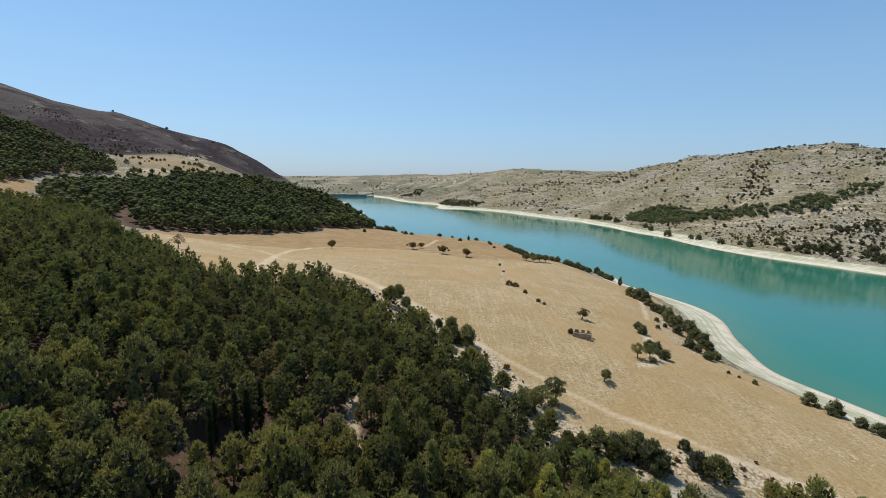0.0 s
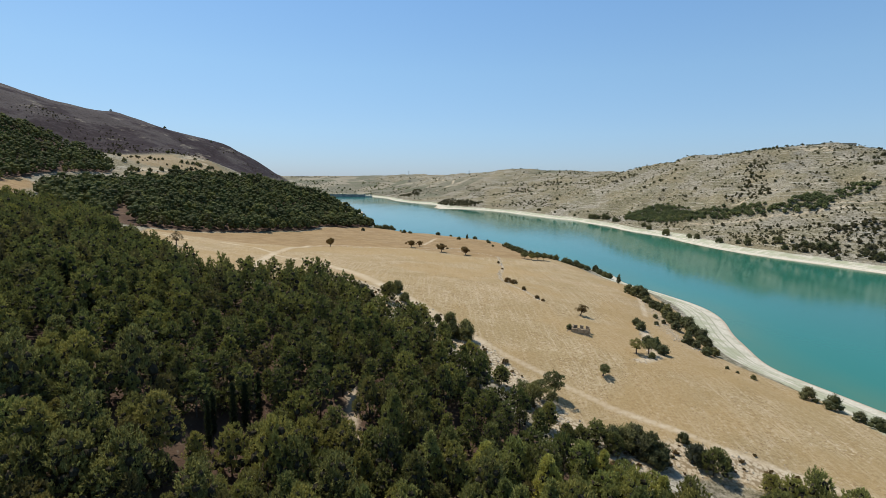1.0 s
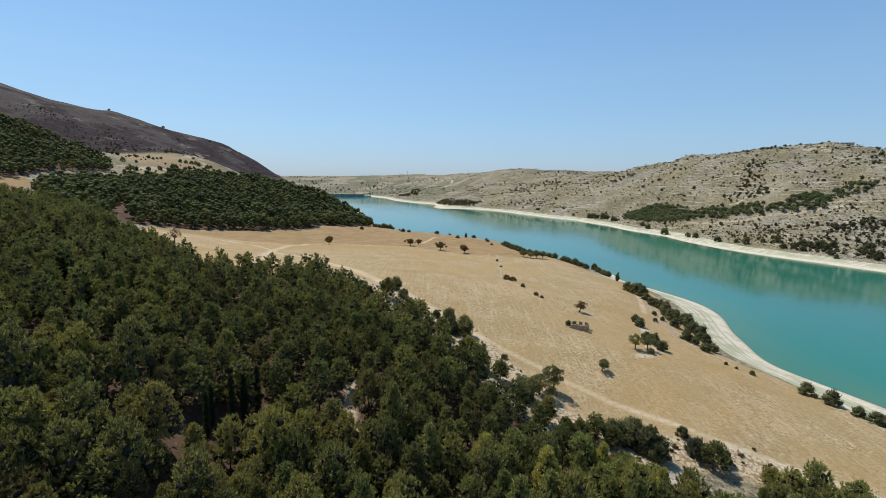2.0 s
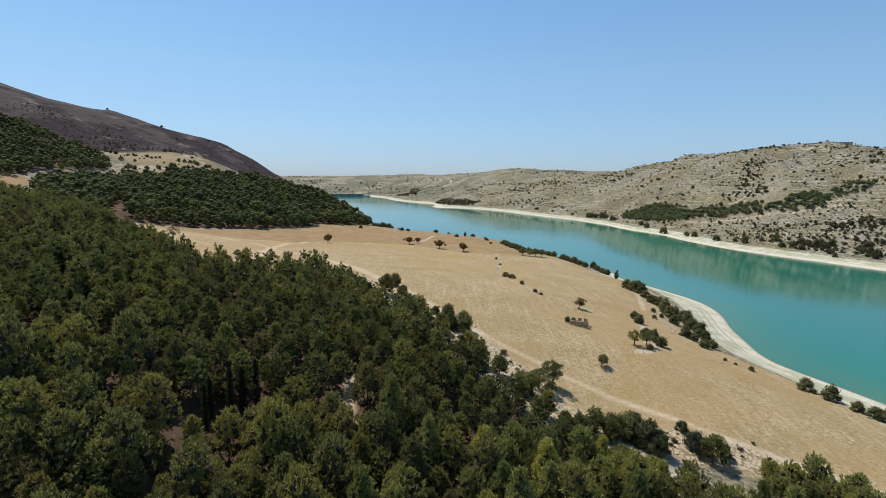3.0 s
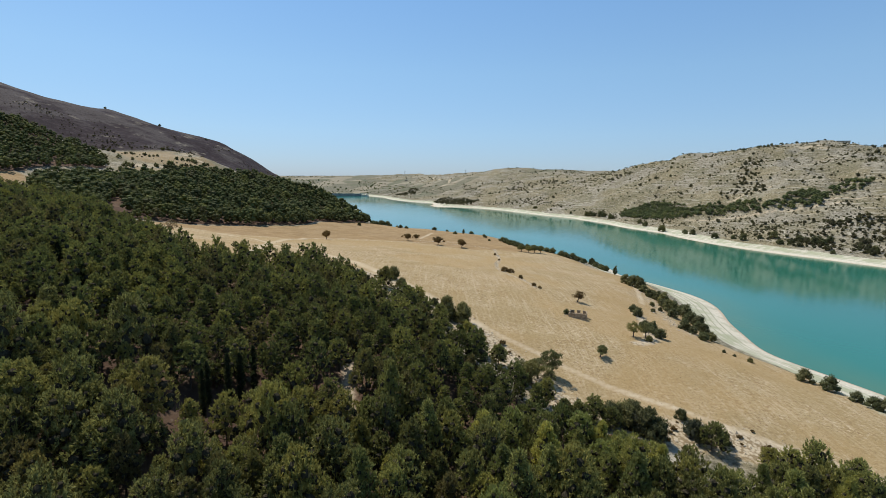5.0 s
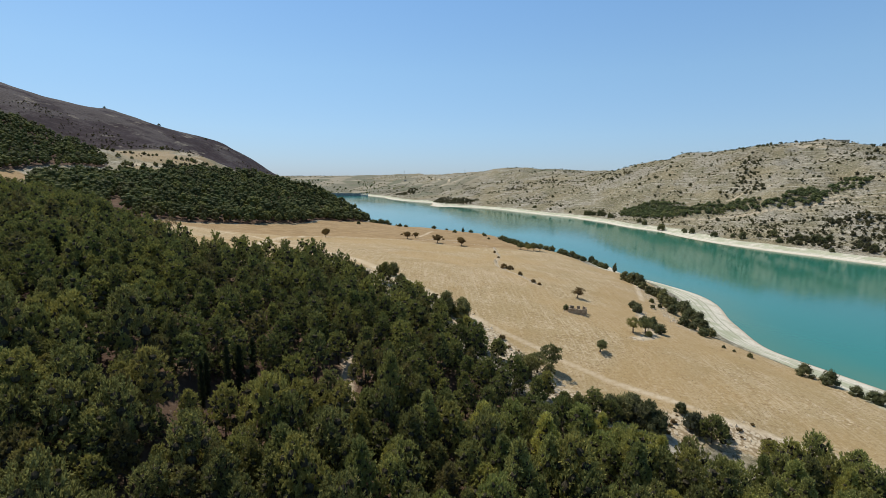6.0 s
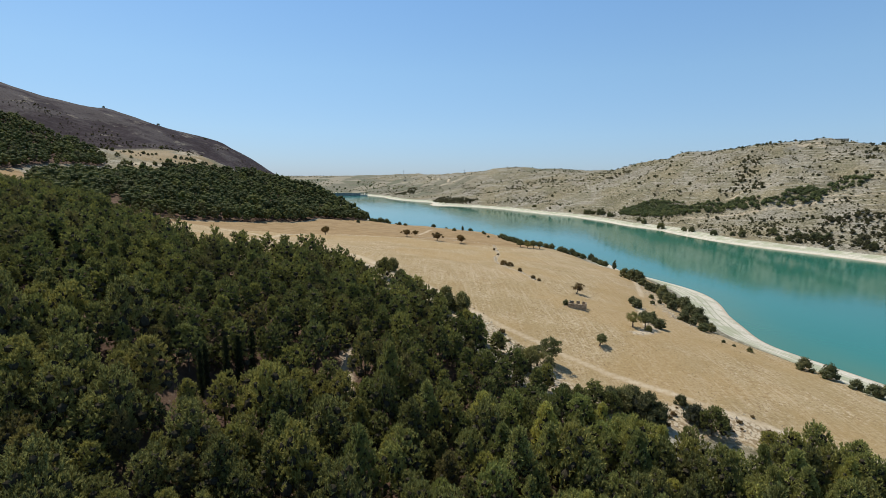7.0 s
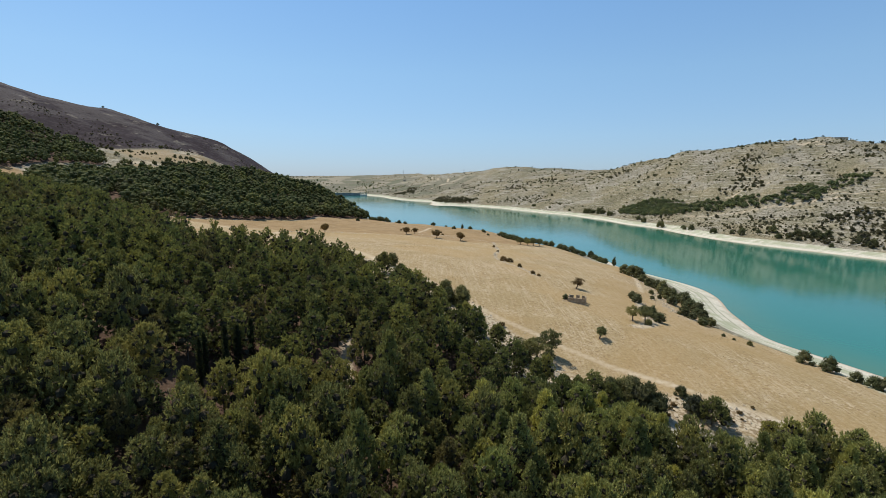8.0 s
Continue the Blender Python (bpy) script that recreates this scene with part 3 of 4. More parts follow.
def sprays(at, axes, n, length, half, r, spread=0.5):
    """Upright brushes of needles: n leaf triangles fan out from each point along its axis."""
    d = axes[:, None] + r.normal(size=(len(at), n, 3)) * spread
    d /= np.linalg.norm(d, axis=-1, keepdims=True)
    side = np.cross(d, r.normal(size=d.shape))
    side *= half * r.uniform(0.7, 1.3, (len(at), n, 1)) / (np.linalg.norm(side, axis=-1, keepdims=True) + 1e-9)
    foot = np.broadcast_to(at[:, None], d.shape) + r.normal(size=d.shape) * half * 0.6
    tip = foot + d * length * r.uniform(0.65, 1.25, (len(at), n, 1))
    brush = np.stack([foot, tip - side, tip + side], 2)
    needle = np.stack([foot - side, foot + side, tip + d * length * 0.06], 2)
    return np.where((np.arange(n) % 3 < 2)[None, :, None, None], needle, brush).reshape(-1, 3, 3)


def pine_crown(r, high, wide, lobes, brushes, n, length, half, heart=0.52):
    """A full crown between cone and dome, of overlapping boughs set all over with small upright brushes of needles."""
    t = (np.arange(lobes) + r.uniform(0.2, 0.8, lobes)) / lobes
    a = np.arange(lobes) * 2.39996 + r.uniform(-0.5, 0.5, lobes)
    cone = r.uniform(0.1, 0.8)
    profile = (1 - cone) * np.sqrt(np.clip(1 - ((t - 0.32) / 0.74) ** 2, 0.02, 1)) + cone * np.clip(1.15 * (1 - t), 0.04, 1)
    lean = r.uniform(-0.3, 0.3, 2)
    reach = 0.66 * wide * profile * r.uniform(0.6, 1.25, lobes)
    c = np.stack([np.cos(a) * reach + lean[0] * t, np.sin(a) * reach + lean[1] * t, high * (0.24 + 0.66 * t)], -1)
    rad = wide * (0.17 + 0.22 * profile) * r.uniform(0.75, 1.2, lobes)
    d = r.normal(size=(lobes, brushes, 3)) + (0, 0, 0.35)
    d /= np.linalg.norm(d, axis=-1, keepdims=True)
    at = (c[:, None] + d * rad[:, None, None] * r.uniform(0.62, 1.04, (lobes, brushes, 1)) * (1, 1, 1.3)).reshape(-1, 3)
    buried = (np.linalg.norm((at[:, None] - c[None]) / (1, 1, 1.3), axis=-1) < rad[None] * 0.60).any(1)
    axes = d.reshape(-1, 3) * 0.55 + (0, 0, 0.7)
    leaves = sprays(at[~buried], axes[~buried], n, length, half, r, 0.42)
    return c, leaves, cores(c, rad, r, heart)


def domed_crown(r, high, wide, lobes, per, size):
    """A closed rounded crown for trees far off: lumps over a dome, ragged with leaves."""
    t = (np.arange(lobes) + 0.5) / lobes
    a = np.arange(lobes) * 2.39996 + r.uniform(0, 6)
    lean = r.uniform(-0.15, 0.15, 2) * wide
    up = 1.0 - 1.35 * t
    reach = np.sqrt(np.clip(1 - up ** 2, 0, 1)) * wide * r.uniform(0.42, 0.78, lobes)
    c = np.stack([np.cos(a) * reach + lean[0] * up, np.sin(a) * reach + lean[1] * up, high * (0.40 + 0.42 * up * r.uniform(0.8, 1.15, lobes))], -1)
    rad = wide * r.uniform(0.30, 0.52, lobes)
    leaves = tufts(c, rad, per, size, r, low=-0.2, flat=1.05, loose=0.28, half=0.5, spike=0.8)
    return c, np.concatenate([leaves, cores(c, rad, r, 0.84)]), np.zeros((0, 3, 3))


def limbs(r, high, centres, foot, picks, lean=0.0):
    """A trunk with a few boughs that reach into the crown."""
    bend = r.uniform(-0.3, 0.3, 2)
    stem = [(0, 0, -0.6), (bend[0] * 0.4, bend[1] * 0.4, high * 0.3), (bend[0] + lean, bend[1], high * 0.62), (bend[0] * 1.2 + lean, bend[1], high * 0.9)]
    out = [tube(stem, [foot, foot * 0.8, foot * 0.5, foot * 0.15], 7)]
    for k in picks:
        c = centres[k]
        z0 = max(high * 0.18, c[2] - 0.3 * high)
        start = (bend[0] * z0 / high, bend[1] * z0 / high, z0)
        midway = ((start[0] + c[0]) * 0.5, (start[1] + c[1]) * 0.5, z0 + (c[2] - z0) * 0.35)
        out.append(tube([start, midway, tuple(c)], [foot * 0.38, foot * 0.25, foot * 0.08], 5))
    return np.concatenate(out)


def part(name, mesh, parent, label=""):
    ob = new(name, mesh)
    ob.parent = parent
    return tagged(ob, label)


def pine_prototype(seed, label, name="pine_tree", group="pines of the near wood", high=(7.2, 10.2), wide=(2.6, 3.9), lobes=21, brushes=26, n=8, needles=None):
    r = np.random.RandomState(seed)
    high, wide = r.uniform(*high), r.uniform(*wide)
    c, leaves, twigs = pine_crown(r, high, wide, lobes, brushes, n, 0.50, 0.088)
    ob = tagged(new(name), label, "pine tree", group)
    part("trunk", soup("pine_trunk", limbs(r, high, c, 0.17, r.choice(lobes, 9, False)), [BARK]), ob)
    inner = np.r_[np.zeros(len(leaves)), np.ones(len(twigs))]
    part("crown", soup("pine_crown", np.concatenate([leaves, twigs]), [needles or PINE, SHADED_TWIGS], inner), ob)
    return ob


def place(ob, x, y, turn=0.0, size=1.0, sink=0.05, stretch=1.0):
    return Matrix.LocRotScale((x, y, level(x, y) - sink), Euler((0, 0, turn)), (size, size, size * stretch))


def scatter(ring, gap, seed, tries=30000):
    """Random points in a ring, no two nearer than the gap."""
    r = np.random.RandomState(seed)
    a = np.array(ring)
    lo, hi = a.min(0), a.max(0)
    q = r.uniform(lo, hi, (tries, 2))
    q = q[inside(q[:, 0], q[:, 1], ring)]
    grid, keep = {}, []
    for p in q:
        k = (int(p[0] // gap), int(p[1] // gap))
        near = [o for i in (-1, 0, 1) for j in (-1, 0, 1) for o in grid.get((k[0] + i, k[1] + j), ())]
        if all((p[0] - o[0]) ** 2 + (p[1] - o[1]) ** 2 > gap * gap for o in near):
            grid.setdefault(k, []).append(p)
            keep.append(p)
    return np.array(keep)


def wood_of(name, spots, seed, crown, high, wide, mats, label, category, sizes=(0.66, 1.24)):
    """Many trees that nobody could count, as one sheet of real crowns and trunks."""
    r = np.random.RandomState(seed)
    ground = LAND.height(spots[:, 0], spots[:, 1])
    kinds = []
    for k in range(9):
        h = r.uniform(*high)
        c, leaves, twigs = crown(r, h, r.uniform(*wide))
        wood = np.concatenate([tube([(0, 0, -0.6), (0, 0, h * 0.7)], [0.16, 0.05], 4), twigs])
        kinds.append((np.concatenate([leaves, wood]), np.r_[np.zeros(len(leaves)), np.ones(len(wood))]))
    tris, index, tint = [], [], []
    for (x, y), z in zip(spots, ground):
        t, i = kinds[r.randint(len(kinds))]
        a, s = r.uniform(0, 6.28), r.uniform(*sizes)
        m = np.array([[math.cos(a), -math.sin(a), 0], [math.sin(a), math.cos(a), 0], [0, 0, r.uniform(0.9, 1.12)]]) * s
        tris.append(t @ m.T + (x, y, z))
        index.append(i)
        tint.append(np.full(len(t), r.uniform()))
    me = soup(name, np.concatenate(tris), mats, np.concatenate(index), np.concatenate(tint))
    return tagged(new(name, me), label, category, kind="stuff")


build_ground()
build_water()

# ---- the near pine wood ----
spots = scatter(NEAR_WOOD, 3.65, 5, 45000)
clear = line_distance(spots[:, 0], spots[:, 1], [(-20, 107), (-16.5, 90)]) > 1.8
thin = np.clip(1.3 - np.hypot((spots[:, 0] + 62) / 34, (spots[:, 1] - 88) / 22), 0, 1)      # drier, half-open part of the wood
spots = spots[clear & (fbm(spots[:, 0], spots[:, 1], 24, 61, 2) > -0.60) & (fbm(spots[:, 0], spots[:, 1], 7, 65, 1) > 0.5 * thin - 0.62)]
front = (spots[:, 1] < 92) & (np.abs(spots[:, 0] - 2) < spots[:, 1] * 0.93 + 6) & (spots[:, 1] > 44)
order = np.argsort(spots[:, 1] + 0.35 * np.abs(spots[:, 0]))
nearest = [k for k in order if front[k]][:300]
rest = np.ones(len(spots), bool)
rest[nearest] = False
PINES = [pine_prototype(20 + k, "bushy green pine tree on the dry wooded slope") for k in range(6)]
PINES += [pine_prototype(30 + k, "bright green pine tree on the dry wooded slope", wide=(2.8, 4.0), needles=PINE_BRIGHT) for k in range(3)]
rp = random.Random(4)
used = set()
for k in nearest:
    # pines with the brighter needles grow more frequent as x rises
    brighter = rp.random() < min(0.75, max(0.06, (spots[k][0] + 22) / 50))
    v = rp.randrange(6, 9) if brighter else rp.randrange(6)
    m = place(PINES[v], *spots[k], rp.uniform(0, 6.28), 1.0 if v not in used else rp.uniform(0.65, 1.2), stretch=rp.uniform(0.92, 1.2))
    if v in used:
        copy_thing(PINES[v], m)
    else:
        PINES[v].matrix_basis = m
        used.add(v)
seen = rest & ((np.abs(spots[:, 0]) < spots[:, 1] * 0.98 + 20) | ((spots[:, 1] < 46) & (np.abs(spots[:, 0]) < 60)))
back = spots[:, 1] > 135
wood_of("pine_wood", spots[seen & ~back], 7, lambda r, h, w: pine_crown(r, h, w, 17, 16, 4, 0.52, 0.155), (7.2, 10.2), (2.6, 3.8), [PINE_FAR, SHADED_TWIGS],
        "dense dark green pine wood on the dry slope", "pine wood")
wood_of("pine_wood", spots[seen & back], 11, lambda r, h, w: pine_crown(r, h, w, 12, 10, 3, 0.70, 0.26), (7.2, 10.2), (2.6, 3.8), [PINE_FAR, SHADED_TWIGS],
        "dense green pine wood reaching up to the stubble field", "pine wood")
knoll = scatter(KNOLL_WOOD, 5.8, 6)
knoll = knoll[line_distance(knoll[:, 0], knoll[:, 1], [(-208, 328), (-226, 352), (-250, 392)]) > 7]
wood_of("knoll_pine_wood", knoll, 8, lambda r, h, w: domed_crown(r, h, w, 10, 11, 0.6), (8.5, 12.5), (3.6, 5.2), [PINE_KNOLL, BARK],
        "dense pine wood covering the rounded knoll", "pine wood", (0.6, 1.3))
wood_of("west_pine_wood", scatter(WEST_WOOD, 7.0, 9), 10, lambda r, h, w: domed_crown(r, h, w, 9, 9, 0.8), (8.5, 12.5), (4.0, 5.6), [PINE_KNOLL, BARK],
        "dark pine wood on the upper slope", "pine wood", (0.6, 1.3))
# ---- shrubs, olives, cypresses ----
def shrub_prototype(name, label, category, group, seed, leaf, high=3.0, wide=2.0, count=14, per=70, size=0.22):
    """A rounded evergreen shrub, leafy to the ground, on several short stems."""
    r = np.random.RandomState(seed)
    a = np.arange(count) * 2.39996 + r.uniform(-0.5, 0.5, count)
    t = (np.arange(count) + 0.5) / count
    reach = wide * np.sqrt(1 - t ** 2) * r.uniform(0.35, 0.8, count)
    c = np.stack([np.cos(a) * reach, np.sin(a) * reach, high * (0.06 + 0.70 * t) * r.uniform(0.85, 1.1, count)], -1)
    rad = wide * r.uniform(0.30, 0.48, count)
    ob = tagged(new(name), label, category, group)
    stems = np.concatenate([tube([(0.1 * math.cos(k), 0.1 * math.sin(k), -0.3), tuple(c[k] * (0.5, 0.5, 0.5)), tuple(c[k])], [0.07, 0.05, 0.02], 5) for k in range(0, count, 3)])
    part("stems", soup("shrub_stems", stems, [BARK]), ob)
    part("foliage", soup("shrub_foliage", np.concatenate([tufts(c, rad, per, size, r, low=-0.6), cores(c, rad, r, 0.75)]), [leaf]), ob)
    return ob


def olive_prototype(label, group, seed, high=5.0, wide=2.5, leaf=None, lean=0.5, count=22, per=80, size=0.24, name="olive_tree", category="olive tree"):
    """A field tree: short leaning trunk, forking boughs, open round crown."""
    r = np.random.RandomState(seed)
    a = np.arange(count) * 2.39996
    t = (np.arange(count) + 0.5) / count
    reach = wide * np.sqrt(1 - (2 * t - 1) ** 2) * r.uniform(0.35, 1.1, count) * (1 + 0.3 * np.sin(2 * a + r.uniform(0, 6)))
    c = np.stack([np.cos(a) * reach + lean, np.sin(a) * reach, high * (0.36 + 0.54 * t) * r.uniform(0.9, 1.08, count)], -1)
    rad = wide * r.uniform(0.18, 0.36, count)
    ob = tagged(new(name), label, category, group)
    fork = (lean * 0.7, 0.05, high * 0.34)
    wood = [tube([(0, 0, -0.4), (lean * 0.2, 0, high * 0.15), fork], [0.30, 0.22, 0.17], 8)]
    for k in range(0, count, 2):
        m = tuple((np.array(fork) + c[k]) / 2 + (0, 0, 0.1))
        wood.append(tube([fork, m, tuple(c[k])], [0.11, 0.07, 0.02], 5))
    part("trunk", soup("olive_trunk", np.concatenate(wood), [BARK]), ob)
    part("crown", soup("olive_crown", tufts(c, rad, per, size, r, low=-0.6, loose=0.5), [leaf or OLIVE]), ob)
    return ob


def cypress_prototype(seed):
    r = np.random.RandomState(seed)
    n = 30
    t = (np.arange(n) + 0.5) / n
    a = np.arange(n) * 2.4
    w = 0.62 * np.sqrt(t + 0.05) * (1 - t) ** 0.6 * 1.5
    c = np.stack([np.cos(a) * w * 0.6, np.sin(a) * w * 0.6, 0.8 + 9.2 * t], -1)
    ob = tagged(new("cypress_tree"), "slender dark cypress standing among the pines", "cypress tree", "cypresses in the wood")
    part("trunk", soup("cypress_trunk", tube([(0, 0, -0.4), (0, 0, 5), (0, 0, 9.2)], [0.14, 0.09, 0.02], 6), [BARK]), ob)
    part("crown", soup("cypress_crown", tufts(c, 0.28 + w * 0.55, 70, 0.22, r, low=-0.8, flat=1.5), [CYPRESS]), ob)
    return ob


def plant(protos, spots, seed, sizes, grow=1.0):
    """Sets the prototypes out over spots (x, y) or (x, y, size); the first stand themselves, the rest are copies."""
    r = random.Random(seed)
    left = list(protos)
    for k, s in enumerate(spots):
        ob = protos[k % len(protos)]
        size = grow * (s[2] if len(s) > 2 else r.uniform(*sizes))
        m = place(ob, s[0], s[1], r.uniform(0, 6.28) if len(s) < 4 else s[3], size, 0.1, r.uniform(0.85, 1.15))
        if ob in left:
            left.remove(ob)
            first = (ob, m)
            later.append(first)
        else:
            copy_thing(ob, m)


later = []

# lone trees of the stubble field
A = "lone olive tree with open crown on the stubble field"
plant([olive_prototype(A, "field trees", 31, 5.0, 2.5, BROWNISH, 0.8)], [(59, 203.5, 1.0, 0.2)], 1, (1, 1))
plant([olive_prototype("small leaning olive tree on the stubble field", "field trees", 32, 3.9, 1.8, OLIVE, 0.6)], [(49.4, 143.5, 1.0, 0.1)], 1, (1, 1))
plant([olive_prototype("sun-browned round-crowned tree beside the field track", "field trees", 33 + k, 5.2, 2.9, BROWNISH, 0.2, size=0.4) for k in range(3)],
      [(-81, 358, 1.05), (0, 378, 1.3), (18, 371, 1.1), (-24, 394, 1.1), (-18, 403, 0.8)], 2, (1, 1))
# thicket on the stony patch in the field
plant([olive_prototype("pale-leaved tree beside the stony thicket in the field", "field thicket", 37, 5.2, 2.3, OLIVE, 0.1)],
      [(68.5, 166.5, 1.0), (73.5, 168, 0.95)], 3, (1, 1))
D1 = [shrub_prototype("shrub", "dense dark evergreen shrub on the stony patch in the field", "shrub", "field thicket", 41 + k, SCRUB, 3.6, 2.1) for k in range(3)]
plant(D1, [(84, 206, 1.0), (83.5, 200, 1.15), (78, 180, 0.95), (79, 175.5, 1.1), (79.5, 170.5, 1.1), (73, 164, 0.6), (84.5, 208.5, 0.7)], 4, (0.9, 1.1), 1.15)
# shrubs down the bank above the beach
BANK = [shrub_prototype("bank_shrub", "dark green bushy shrub on the steep bank above the beach", "shrub", "bank shrubs", 51 + k, SCRUB, 4.2, 2.5, 16) for k in range(4)]
plant(BANK, [(108, 279), (110, 273), (117, 285, 1.2), (112, 267), (111, 260), (110, 250), (112, 245), (112, 239), (109, 227, 1.1), (115, 235, 1.0), (117, 229, 1.1),
             (115, 222, 1.1), (114, 216, 1.1), (114, 209, 1.1), (111, 203, 0.9), (111, 198, 0.8), (101, 195, 0.85), (103, 192, 0.7), (103, 184, 0.8), (106, 216, 0.9),
             (97, 216, 0.45), (102, 229, 0.45), (107, 186, 0.7), (109, 233, 0.8), (113, 252, 0.8), (108, 209, 0.5), (103, 222, 0.4)], 5, (0.9, 1.2), 1.3)
EDGE = [shrub_prototype("bank_shrub", "dark evergreen shrub on the field edge above the lake", "shrub", "lakeside shrubs", 61 + k, SCRUB, 3.2, 2.7, 14, 50, 0.34) for k in range(4)]
plant(EDGE, [(-81, 508, 0.7), (-79, 604, 1.3), (-75, 601, 1.0), (-70, 602, 1.4), (-66, 599, 1.1), (-62, 600, 1.3), (-58, 597, 0.8), (-50, 600, 0.6), (-40, 524, 0.8), (-34, 528, 0.7), (-4, 528, 0.8), (10, 544, 0.6), (17, 490, 0.7), (35, 520, 0.8), (47, 490, 0.6), (49, 471, 0.5),
             (46, 495, 0.6), (63, 484, 1.1), (66, 478, 1.1), (68, 470, 1.1), (68, 455, 1.1), (69, 443, 1.1), (70, 430, 1.1), (72, 422, 1.0), (73, 400, 1.2), (88, 397, 0.9), (92, 394, 1.0),
             (98, 389, 1.1), (101, 386, 1.1), (105, 383, 1.1), (108, 380, 1.1), (112, 376, 1.1), (121, 383, 1.1), (122, 375, 1.1), (124, 369, 1.0), (126, 365, 0.9)], 6, (0.9, 1.1), 1.25)
plant([olive_prototype("spreading olive tree on the field edge above the lake", "lakeside olives", 66, 5.5, 2.8, OLIVE, 0.2, size=0.4)],
      [(64, 376, 1.05), (69, 374, 1.0), (74, 376, 1.1), (79, 378, 1.0)], 7, (1, 1))
plant([shrub_prototype("lakeside_tree", "upright dark tree at the lake edge", "tree", "lakeside trees", 67, SCRUB, 5.6, 1.7, 16, 60, 0.3)], [(115.5, 317, 1.0), (26, 508, 0.9)], 8, (1, 1))
# shrubs behind the beach
plant([shrub_prototype("beach_shrub", "round dark shrub at the back of the beach", "shrub", "beach shrubs", 71 + k, SCRUB, 3.6, 2.4) for k in range(3)],
      [(119, 152, 1.0), (122, 145.5, 1.05), (125, 138.5, 0.8), (127, 135, 0.95), (129, 133, 1.0), (103, 170, 0.3), (108, 163, 0.4), (131, 130, 1.0), (105, 167, 0.25)], 9, (1, 1), 1.25)
# shrubs along the low stone bank in the field
plant([shrub_prototype("shrub", "low brownish shrub on the stone bank in the field", "shrub", "stone bank shrubs", 76, BROWNISH, 2.6, 1.8)],
      [(35, 255, 1.1), (38, 253, 1.0), (40.5, 238, 0.7), (44, 222, 0.7), (46, 218, 0.5), (39, 335, 0.6), (38, 305, 0.5)], 10, (1, 1))
# edge of the wood
plant([shrub_prototype("shrub", "greyish rounded shrub on the stony edge of the wood", "shrub", "wood edge shrubs", 81 + k, GREY, 3.2, 2.0) for k in range(2)],
      [(-30, 188, 1.0), (60, 107, 1.15), (46.5, 108.5, 1.1), (-27, 185, 0.8)], 11, (1, 1), 1.45)
plant([shrub_prototype("shrub", "dark dense shrub on the stony edge of the wood", "shrub", "wood edge shrubs", 84 + k, SCRUB, 3.6, 1.9, 16, 90, 0.2) for k in range(3)],
      [(-18, 196, 1.0), (-22, 192, 0.6), (-1, 169, 0.6), (3, 167.5, 0.9), (4, 157, 1.0), (8, 156.5, 1.25), (44, 110, 1.2), (48.5, 107, 1.2), (47, 111, 1.1), (60, 114, 0.55),
       (50, 105, 1.1), (22, 121, 0.9), (66, 106, 0.6), (-14, 186, 0.8), (41, 109, 1.0)], 12, (1, 1), 1.6)
plant([olive_prototype("bushy carob tree at the stony edge of the wood", "wood edge trees", 88 + k, 6.2, 2.7, OLIVE, 0.1, 28, 90, 0.24, "carob_tree", "carob tree") for k in range(2)],
      [(24.5, 121.5, 1.05), (31.5, 129, 1.1), (27, 126, 1.0), (22, 124.5, 0.9), (29.5, 124, 0.75)], 13, (1, 1))
EDGE_PINE = [pine_prototype(121 + k, "dense dark pine at the stony edge of the wood", "edge_pine_tree", "wood edge trees", (6.2, 8.0), (2.6, 3.4), 20, 28, 7) for k in range(3)]
plant([pine_prototype(141 + k, "large bright green pine at the edge of the wood", "edge_pine_tree", "wood edge trees", (8.0, 9.4), (3.4, 4.3), 24, 28, 8, PINE_BRIGHT) for k in range(2)],
      [(71, 91, 1.05), (76.5, 92, 1.1), (82, 89, 1.05), (66, 87, 0.95), (87, 86, 1.0), (80, 84, 1.0)], 20, (1, 1))
plant(EDGE_PINE, [(-10, 165), (9, 138), (12, 134), (29, 106), (33, 107), (37, 108.5), (40, 106), (62, 103.5), (26, 112), (17, 130), (-20, 183), (-6, 160), (1, 152), (72, 99)], 19, (0.85, 1.1))
plant([olive_prototype("leafless reddish-brown tree at the edge of the wood", "bare trees", 91, 5.5, 2.4, DRY, 0.1, 22, 40, 0.22, "bare_tree", "tree")],
      [(-131, 243, 1.2), (-18.5, 115, 0.8), (24, 113, 0.8), (-45, 96, 0.9), (-62, 70, 0.8), (-71, 92, 0.9), (-51, 84, 0.8), (-59, 101, 1.0), (-78, 104, 0.9), (-85, 88, 0.8), (-40, 78, 0.8)], 14, (1, 1))
plant([cypress_prototype(95 + k) for k in range(2)],
      [(-134, 193, 1.0), (-108, 159, 1.0), (-91, 110, 1.0), (-82, 113, 1.05), (-75, 99, 0.9), (-42, 87, 0.9), (-38, 92, 1.05), (-36.5, 95, 1.1), (-41, 83, 0.85), (-56, 78, 0.95),
       (-39.5, 90, 1.0), (-120, 170, 1.0), (-100, 130, 0.9), (-96, 140, 1.0)], 15, (1, 1))
